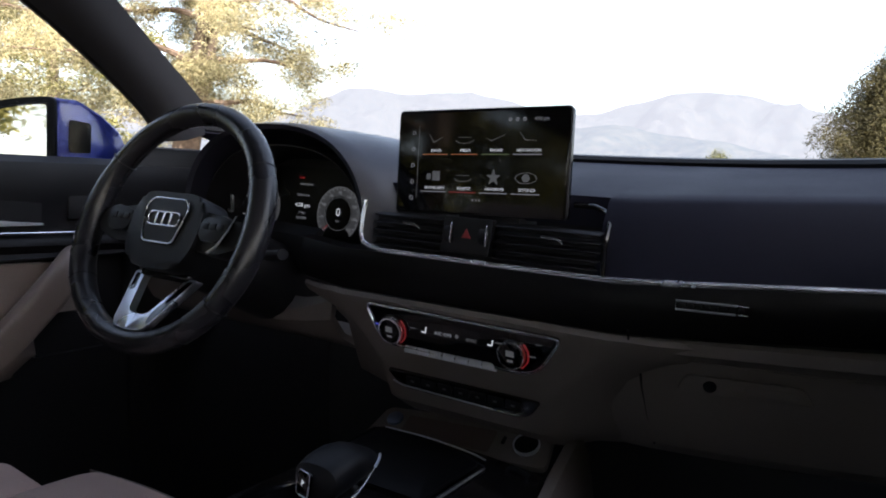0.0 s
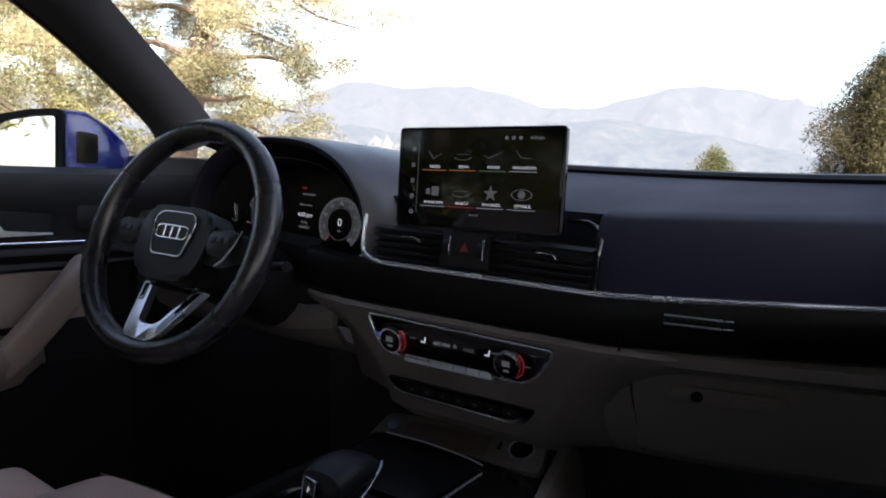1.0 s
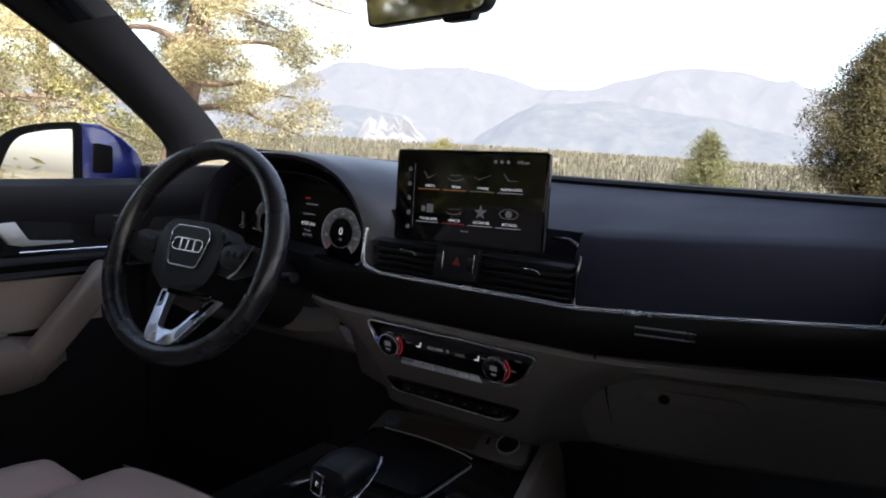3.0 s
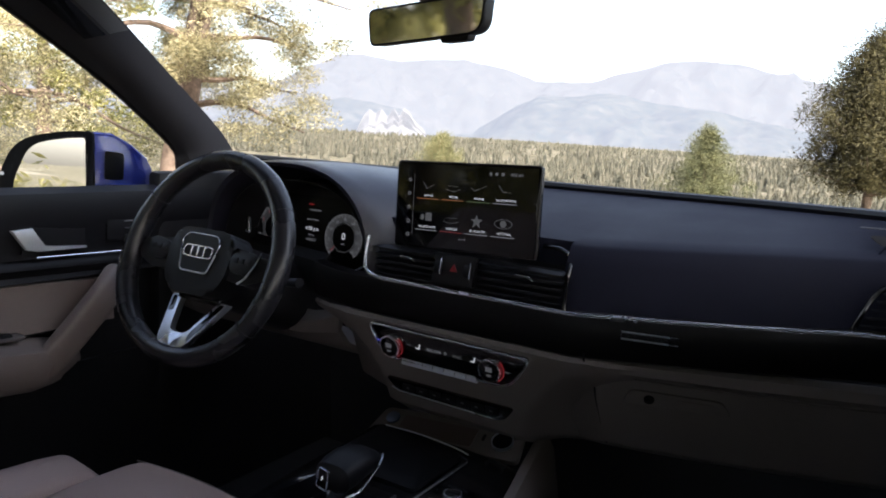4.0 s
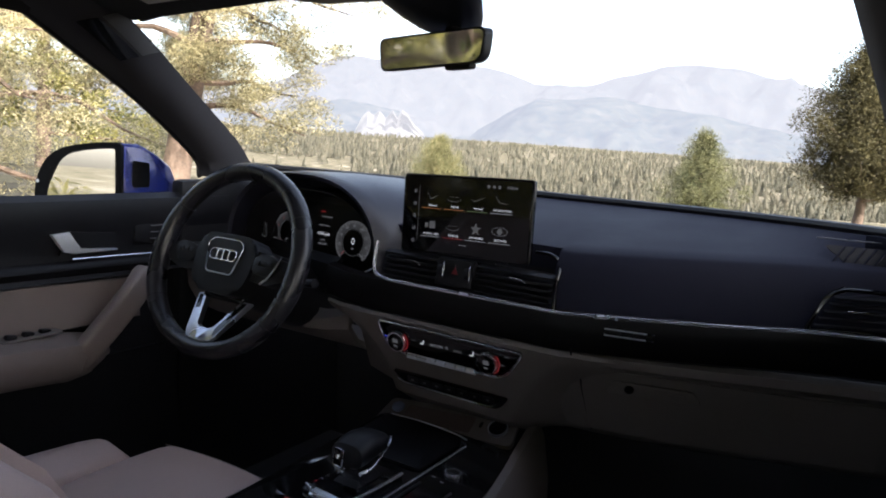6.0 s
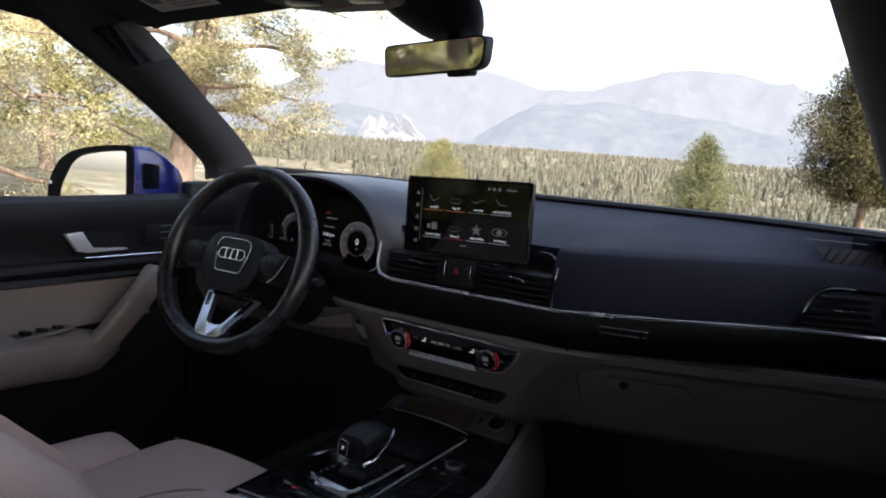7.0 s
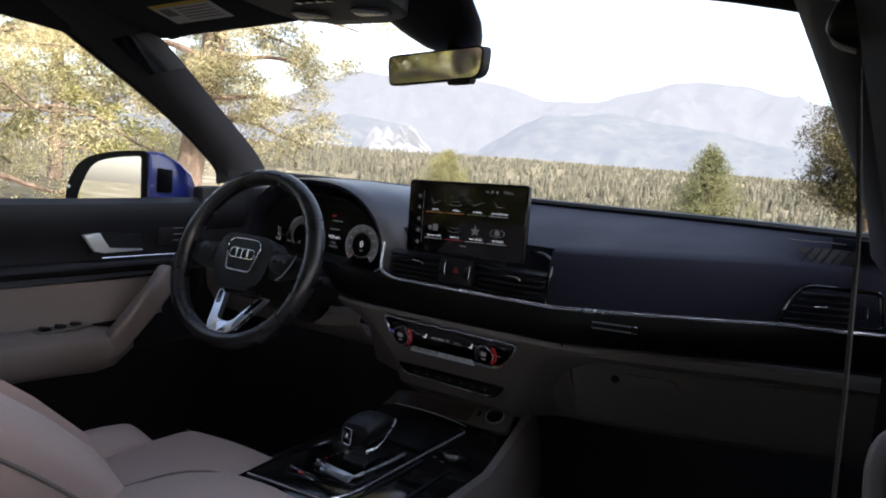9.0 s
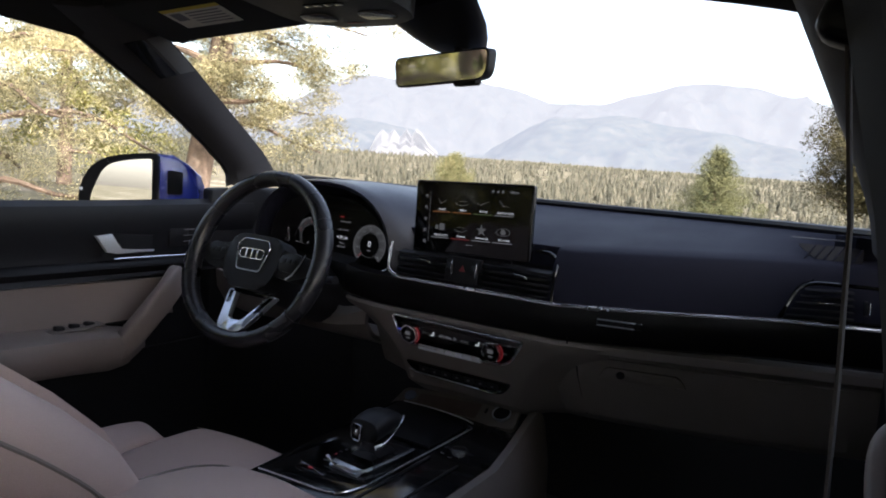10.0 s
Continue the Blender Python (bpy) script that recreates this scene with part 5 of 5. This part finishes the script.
def cushion(x0, x1, y0, y1, z0, z1, dip, roundness, crown=0.0):
    """A padded block; front at y1."""
    rows = []
    ky = 12
    for j in range(ky + 1):
        t = j / ky
        y = lerp(y0, y1, t)
        rowp = []
        edge = min(1.0, min(t + 0.25, (1 - t)) / 0.14)
        zt = lerp(z0, z1, t) - roundness * (1 - math.sqrt(max(0.0, 1 - (1 - edge) ** 2)))
        for i in range(17):
            u = i / 16
            e = min(1.0, min(u, 1 - u) / 0.13)
            zz = zt - roundness * 0.8 * (1 - math.sqrt(max(0.0, 1 - (1 - e) ** 2))) - dip * math.sin(math.pi * u) + crown * math.sin(math.pi * t)
            rowp.append((lerp(x0, x1, u), y, zz))
        rowp = [(x0, y, zt - 0.11)] + rowp + [(x1, y, zt - 0.11)]
        rows.append(rowp)
    last = rows[-1]
    rows.append([(p[0], p[1] + 0.004, min(p[2], zt - 0.06)) for p in last])
    rows.append([(p[0], p[1] - 0.004, min(p[2], zt - 0.11)) for p in last])
    return loft(rows)


part("cushion", cushion(-0.525, -0.215, -0.64, -0.425, 0.692, 0.700, 0.008, 0.02), SEATHIDE, seat, "perforated beige seat centre")
part("thigh_rest", cushion(-0.465, -0.096, -0.48, -0.212, 0.697, 0.701, -0.012, 0.026, 0.006), SEATHIDE, seat, "extendable beige thigh rest")
part("side_bolster", cushion(-0.590, -0.460, -0.66, -0.27, 0.712, 0.690, -0.02, 0.035), SEATHIDE, seat, "raised beige cushion bolster")
part("side_bolster", cushion(-0.235, -0.132, -0.66, -0.43, 0.735, 0.715, -0.012, 0.025), SEATHIDE, seat)
part("seat_base", block(0.46, 0.42, 0.22, pose(-0.37, -0.50, 0.54), 0.03), BLACK, seat, "black seat base")
part("rail", block(0.03, 0.60, 0.03, pose(-0.20, -0.45, 0.41), 0.006), BLACK, seat)
part("rail", block(0.03, 0.60, 0.03, pose(-0.54, -0.45, 0.41), 0.006), BLACK, seat)
# backrest: two bolsters and a centre, leaning back
spine = [(0.68, -0.605), (0.77, -0.607), (0.843, -0.652), (0.903, -0.713), (0.957, -0.780), (1.03, -0.875), (1.11, -0.96)]
for sx, out in ((-0.120, 1), (-0.60, -1)):
    rows = []
    for z, y in spine:
        k = 1.0 if z < 1.1 else 0.8
        rows.append([(sx + 0.058 * math.cos(a) * k, y - 0.055 + 0.055 * math.sin(a) + 0.02 * math.cos(a) * out, z + 0.045 * math.sin(a)) for a in [2 * math.pi * i / 18 for i in range(18)]])
    part("back_bolster", loft(rows, closed=True, caps=True), SEATHIDE, seat, "rounded beige backrest bolster")
rows = [[(x, y - 0.035 - 0.012 * math.sin(math.pi * (x + 0.57) / 0.38), z) for x in [-0.57 + 0.42 * i / 10 for i in range(11)]] for z, y in spine]
part("backrest", loft(rows, 0.07), SEATHIDE, seat, "beige backrest centre")
part("back_seam", tube(spline([(-0.0625, y - 0.036, z) for z, y in spine], 4), 0.0030, sides=6), SEAM, seat, "stitched seam")
part("front_seam", tube([(-0.457 + 0.0342 * i, -0.2285, 0.6965 + 0.012 * math.sin(math.pi * i / 10)) for i in range(11)], 0.0014, sides=5), SEAM, seat)

# ---- land ----


def land(x, y):
    """Height of the ground: a level clearing, a valley in front and rising forest beyond."""
    r = math.hypot(x, y)
    ahead = -x * math.sin(radians(30)) + y * math.cos(radians(30))
    h = 0.0
    if ahead > 15:
        t = min(1.0, (ahead - 15) / 75)
        h -= 15 * t * t * (3 - 2 * t)
        u = max(0.0, ahead - 130)
        h += 12 * min(1.0, u / 480) + 0.012 * max(0.0, ahead - 640)
    h += (noise.noise(Vector((x * 0.02, y * 0.02, 0.3))) * 1.2) * min(1.0, max(0.0, r - 12) / 60)
    return h


bm = bmesh.new()
grid = []
radii = [0.0] + [2.5 * 1.22 ** i for i in range(35)]
for r in radii:
    grid.append([bm.verts.new((r * math.sin(2 * math.pi * k / 72), r * math.cos(2 * math.pi * k / 72), land(r * math.sin(2 * math.pi * k / 72), r * math.cos(2 * math.pi * k / 72)) if r < 1500 else -2.0)) for k in range(72)])
for a, b in zip(grid, grid[1:]):
    for k in range(72):
        bm.faces.new((a[k], a[(k + 1) % 72], b[(k + 1) % 72], b[k]))
bmesh.ops.remove_doubles(bm, verts=bm.verts, dist=0.001)
GROUND = hills("dry_grass_ground", (0.085, 0.080, 0.056), (0.17, 0.15, 0.11), (0.27, 0.24, 0.20), 0.35, 0.0, (1, 1, 1))
solo("ground", bm, GROUND, "dry grassy clearing falling to a wooded valley", "ground", kind="structure")


def bearing(az, dist):
    """A place at degrees to the left of ahead, as seen from the car."""
    return Vector((0.6 - dist * math.sin(radians(az)), -1.1 + dist * math.cos(radians(az)), 0))


def leaves(rng, centre, spread, count, size, into, droop=0.0, slim=0.22):
    """Small leaf blades scattered in a clump."""
    g = np.random.RandomState(rng.randrange(1 << 30))
    d = g.normal(size=(count, 3))
    d *= (g.random_sample((count, 1)) ** 0.45) / np.linalg.norm(d, axis=1, keepdims=True)
    p = np.array(centre) + d * np.array(spread)
    a = g.normal(size=(count, 3)) * (1, 1, 0.8) - (0, 0, droop)
    a /= np.linalg.norm(a, axis=1, keepdims=True)
    b = np.cross(a, g.normal(size=(count, 3)))
    b /= np.linalg.norm(b, axis=1, keepdims=True)
    s = size * g.uniform(0.6, 1.4, (count, 1))
    into[0].append(np.stack((p - a * s, p + b * s * slim, p + a * s, p - b * s * slim), 1).reshape(-1, 3))


def leaf_mesh(name, into, material, parent, label=""):
    me = bpy.data.meshes.new(name)
    base = ORIGIN[parent]
    pts = np.concatenate(into[0]) - np.array(base)
    me.from_pydata(pts, [], np.arange(len(pts)).reshape(-1, 4))
    me.materials.append(material)
    ob = new(name, me)
    ob.parent = parent
    ORIGIN[ob] = base
    return tagged(ob, label)


def pine(seed, place, height, trunk, reach, clumps, first, label, material, leaf=0.07, lean=(0.02, 0.0), per=60, group="pines", flat=0.55):
    """A pine: bent tapered trunk, limbs, and needle clumps along the limbs."""
    rng = random.Random(seed)
    base = Vector(place)
    tree = thing("pine_tree", base, label, "tree", group)
    line = [base + Vector((lean[0] * height * t + 0.10 * math.sin(3 * t + seed) - 0.10 * math.sin(seed), lean[1] * height * t + 0.08 * math.cos(4 * t + seed) - 0.08 * math.cos(seed), height * t)) for t in [i / 12 for i in range(13)]]
    line[0] -= Vector((0, 0, 0.3))
    part("trunk", tube(line, lambda t: trunk * (1 - 0.86 * t) + 0.04 * trunk * max(0, 0.1 - t) * 10, sides=12), BARK, tree, "rough brown trunk")
    into = ([], [])
    bms = []
    for i in range(clumps):
        t = lerp(first, 0.98, (i + rng.random() * 0.6) / clumps)
        root = line[min(12, int(t * 12))].lerp(line[min(12, int(t * 12) + 1)], t * 12 - int(t * 12))
        a = i * 2.4 + rng.uniform(-0.5, 0.5)
        ln = reach * (1 - 0.72 * max(0.0, t - first) / (1 - first)) * rng.uniform(0.55, 1.1)
        pts = [root]
        for k in range(1, 5):
            q = k / 4
            pts.append(root + Vector((math.cos(a + 0.25 * q) * ln * q, math.sin(a + 0.25 * q) * ln * q, ln * (0.22 * q - 0.30 * q * q + rng.uniform(-0.05, 0.05)))))
        bms.append(tube(spline(pts, 3), lambda u, r0=trunk * 0.30 * (1 - 0.6 * t): r0 * (1 - 0.85 * u), sides=6))
        for k in range(2, 5):
            for _ in range(3):
                c = pts[k] + Vector((rng.gauss(0, 0.2), rng.gauss(0, 0.2), rng.gauss(0.04, 0.13))) * ln * 0.6
                w = max(0.22, ln * rng.uniform(0.13, 0.24))
                leaves(rng, c, (w, w, w * flat), per, leaf, into, 0.2)
    part("limbs", join(*bms), BARK, tree, "bare lower limbs")
    leaf_mesh("crown", into, material, tree, "clumped needle crown with gaps")
    return tree


# the ramp's bright end paints sunlit highlights into the clumps of needles
NEEDLE = foliage("sunlit_pine_needles", (0.085, 0.080, 0.040), (0.62, 0.55, 0.33), 0.9, 0.5)
JUNIPER = foliage("juniper_leaves", (0.020, 0.019, 0.008), (0.085, 0.073, 0.031), 1.6, 0.15)
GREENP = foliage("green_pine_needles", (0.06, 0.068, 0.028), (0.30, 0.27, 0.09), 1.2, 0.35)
DULLP = foliage("dull_pine_needles", (0.045, 0.055, 0.028), (0.17, 0.165, 0.08), 1.2, 0.3)
# base lightened and flattened: the valley haze is painted into the needle colour
FOREST = foliage("hazy_forest_needles", (0.105, 0.106, 0.080), (0.205, 0.188, 0.140), 0.05, 0.6)
OLIVE = foliage("olive_pine_needles", (0.070, 0.074, 0.036), (0.27, 0.25, 0.12), 1.2, 0.35)

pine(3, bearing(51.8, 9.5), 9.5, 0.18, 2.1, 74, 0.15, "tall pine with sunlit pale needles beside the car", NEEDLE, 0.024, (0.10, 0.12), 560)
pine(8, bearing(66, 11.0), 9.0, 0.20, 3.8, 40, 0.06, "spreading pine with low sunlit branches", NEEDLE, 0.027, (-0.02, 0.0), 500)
pine(12, bearing(60, 22.0), 9.0, 0.20, 3.4, 36, 0.08, "pine behind the nearer trees", GREENP, 0.08, (0.02, 0.0), 110)


def bushy(seed, place, height, width, foot, label, material, count=90, leaf=0.09, taper=0.5):
    """A dense juniper: short trunk, and a crown of many clumps with an uneven outline."""
    rng = random.Random(seed)
    base = Vector(place)
    tree = thing("juniper_tree", base, label, "tree", "junipers")
    line = [base + Vector((0.05 * math.sin(5 * t), 0.04 * math.cos(4 * t), height * 0.8 * t - 0.2)) for t in [i / 8 for i in range(9)]]
    part("trunk", tube(line, lambda t: 0.05 * height ** 0.7 * (1 - 0.8 * t), sides=10), BARK, tree, "short brown trunk")
    into = ([], [])
    bms = []
    for i in range(count):
        t = (i + rng.random()) / count
        a = i * 2.399
        z = lerp(foot, height, t)
        prof = math.sin(math.pi * min(1.0, 0.16 + t * (0.84 - 0.0))) ** 0.7 * lerp(1.0, taper, t)
        rr = width * 0.5 * prof * rng.uniform(0.45, 1.02)
        c = base + Vector((math.cos(a) * rr, math.sin(a) * rr, z + rng.gauss(0, 0.04) * height))
        w = width * rng.uniform(0.06, 0.15)
        leaves(rng, c, (w, w, w * 1.1), 320, leaf * 0.55, into)
        leaves(rng, base + Vector((math.cos(a) * rr * 0.45, math.sin(a) * rr * 0.45, z)), (w, w, w), 110, leaf * 1.2, into)
        if i % 6 == 0:
            bms.append(tube([base + Vector((0, 0, z * 0.7)), c], lambda u: 0.03 * (1 - 0.8 * u), sides=5))
    part("limbs", join(*bms), BARK, tree)
    leaf_mesh("crown", into, material, tree, "dense dark crown with ragged outline")
    return tree


def stand_on(az, dist):
    p = bearing(az, dist)
    p.z = land(p.x, p.y)
    return p


bushy(21, stand_on(1.5, 19), 3.85, 3.5, 0.85, "dark rounded juniper at the clearing's edge", JUNIPER, 230, 0.065, 0.72)
bushy(22, stand_on(11.9, 34), 4.0, 4.9, 0.3, "conical dark conifer on the slope", DULLP, 85, 0.08, 0.42)
bushy(23, stand_on(31.7, 38), 4.3, 3.9, 0.6, "olive green young pine on the slope", OLIVE, 120, 0.08, 0.75)
# wood behind the car; unseen high-crowned pines added beside it to shade the cabin
# the pine at x 3.2 is unseen too, added to shade the right side
for i, (x, y, h) in enumerate(((-4.6, -6.5, 10), (-7.4, -5.0, 10), (3.2, -9.5, 10), (-8.2, -9.0, 11), (-4.8, -11.0, 12), (-11.0, -7.5, 12))):
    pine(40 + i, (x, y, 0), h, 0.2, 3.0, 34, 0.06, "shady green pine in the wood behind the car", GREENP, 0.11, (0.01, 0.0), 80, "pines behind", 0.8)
for i, (x, y, h) in enumerate(((5.4, -6.6, 11), (6.8, -4.6, 12), (7.8, -2.6, 12), (9.4, -6.6, 14), (10.2, -4.2, 14))):
    pine(60 + i, (x, y, 0), h, 0.2, 3.0, 34, 0.34, "high-crowned green pine added out of view to shade the car", GREENP, 0.16, (0.01, 0.0), 80, "pines beside", 0.9)

# forest across the valley
rng = random.Random(5)
into = ([], [])
for _ in range(20000):
    d = 62 * (1100 / 62) ** rng.random()
    az = rng.uniform(-12, 80)
    p = stand_on(az, d)
    bare = noise.noise(Vector((p.x * 0.012, p.y * 0.012, 4.0)))
    if bare > 0.32 or rng.random() < 0.05 + bare * 0.5 or (38.5 < az < 54 and 55 < d < 330 and rng.random() < 0.93):
        continue
    h = rng.uniform(2.6, 6.8) if d > 130 else rng.uniform(1.4, 4.0)
    n = 70 if d < 110 else (36 if d < 250 else 12)
    for k in range(3):
        z0, z1, r0 = h * (0.04 + 0.26 * k), h * (0.46 + 0.26 * k), h * (0.27 - 0.070 * k)
        i = len(into[0])
        top = p + Vector((rng.uniform(-0.05, 0.05) * h, rng.uniform(-0.05, 0.05) * h, z1))
        into[0].append(top)
        for q in range(7):
            rr = r0 * rng.uniform(0.55, 1.15)
            into[0].append(p + Vector((rr * math.cos(q * 0.8976), rr * math.sin(q * 0.8976), z0 + h * rng.uniform(-0.06, 0.06))))
        for q in range(7):
            into[1].append((i, i + 1 + q, i + 1 + (q + 1) % 7))
    for k in range(n):
        t = (k + rng.random()) / n
        r = h * 0.34 * (1.05 - t) ** 0.7 * rng.uniform(0.3, 1.15)
        a = rng.random() * 6.28
        c = p + Vector((math.cos(a) * r, math.sin(a) * r, h * (0.06 + 0.92 * t)))
        s = h * (0.060 if d < 110 else (0.08 if d < 250 else 0.11)) * (1.15 - 0.6 * t)
        i = len(into[0])
        e1 = Vector((math.cos(a + 1.57), math.sin(a + 1.57), rng.uniform(-0.3, 0.3)))
        into[0].extend((c - e1 * s * 0.5 + Vector((0, 0, s * 0.3)), c + e1 * s * 0.5 + Vector((0, 0, s * 0.3)), c + Vector((math.cos(a) * s * 1.3, math.sin(a) * s * 1.3, -s * rng.uniform(0.1, 0.7)))))
        into[1].append((i, i + 1, i + 2))
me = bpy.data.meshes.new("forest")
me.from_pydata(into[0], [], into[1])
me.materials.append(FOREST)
tagged(new("forest", me), "green pine forest filling the valley, painted pale for haze", "forest", kind="stuff")

# mountain ranges: crests as elevation above eye level by bearing
def range_of(dist, crest, label, material, rough, seed, depth, az0=-32.0, az1=88.0, cols=360, lines=44):
    rows = []
    for j in range(lines):
        t = j / (lines - 1)
        rowp = []
        for k in range(cols):
            az = lerp(az0, az1, k / (cols - 1))
            el = table(az, crest)
            spur = noise.fractal(Vector((az * 0.22, t * 2.2, seed)), 0.8, 2.1, 7)
            rib = 1.0 - abs(noise.noise(Vector((az * 0.55 + 0.6 * t, t * 0.9, seed + 3))))
            d = dist * (1 - depth * (1 - t)) + 0.05 * dist * (rib - 0.7) * (1 - 0.8 * t) + 60 * noise.noise(Vector((az * 0.3, t * 3, seed + 5)))
            h = dist * math.tan(radians(el))
            z = -12 + (h + 12) * (t ** 0.85) + (spur * (0.25 + 0.75 * math.sin(math.pi * t)) + 0.8 * (rib - 0.75) * math.sin(math.pi * t)) * rough * dist * 0.02
            p = bearing(az, d)
            rowp.append((p.x, p.y, z + 1.2))
        rows.append(rowp)
    solo("backdrop", loft(rows), material, label, "mountain", kind="structure", sharp=180)


# each slope carries its own painted share of glowing haze, cliffs too
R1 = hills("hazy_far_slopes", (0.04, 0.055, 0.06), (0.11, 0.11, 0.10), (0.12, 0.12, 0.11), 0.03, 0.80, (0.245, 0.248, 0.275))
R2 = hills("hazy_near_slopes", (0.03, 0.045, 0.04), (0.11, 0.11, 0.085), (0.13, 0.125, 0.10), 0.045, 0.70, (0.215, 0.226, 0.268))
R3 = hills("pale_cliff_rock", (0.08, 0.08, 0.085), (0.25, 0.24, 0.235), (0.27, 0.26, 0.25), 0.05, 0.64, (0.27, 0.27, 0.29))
range_of(3200, [(-32, 3.5), (1, 4.8), (4.7, 5.3), (7, 6.0), (11, 6.6), (13, 6.9), (15, 6.65), (17.7, 5.7), (19.7, 5.3), (22.2, 4.7), (24.4, 5.0), (27.2, 5.5), (30.4, 6.1), (33, 5.9), (36, 5.7), (38.2, 6.0), (40, 5.85), (42.3, 4.9), (44, 3.6), (47, 2.8), (55, 3.0), (88, 3.0)], "mountain range on the horizon with painted blue haze", R1, 1.0, 1.0, 0.42)
range_of(2100, [(-32, 1.4), (3, 1.6), (6.3, 2.0), (11, 3.0), (15, 3.5), (19.2, 4.2), (23.2, 3.8), (24.4, 3.6), (26.7, 2.4), (29.8, 0.7), (33, -0.4), (88, -0.4)], "nearer wooded ridge with thin painted haze", R2, 0.7, 7.0, 0.36)
range_of(1700, [(-32, -0.4), (30, -0.4), (33, 0.4), (35, 2.1), (37.2, 2.4), (39.6, 2.7), (42, 2.2), (44.4, 1.6), (50, 1.3), (88, 1.0)], "wooded foothill with painted haze", R2, 0.6, 13.0, 0.34)
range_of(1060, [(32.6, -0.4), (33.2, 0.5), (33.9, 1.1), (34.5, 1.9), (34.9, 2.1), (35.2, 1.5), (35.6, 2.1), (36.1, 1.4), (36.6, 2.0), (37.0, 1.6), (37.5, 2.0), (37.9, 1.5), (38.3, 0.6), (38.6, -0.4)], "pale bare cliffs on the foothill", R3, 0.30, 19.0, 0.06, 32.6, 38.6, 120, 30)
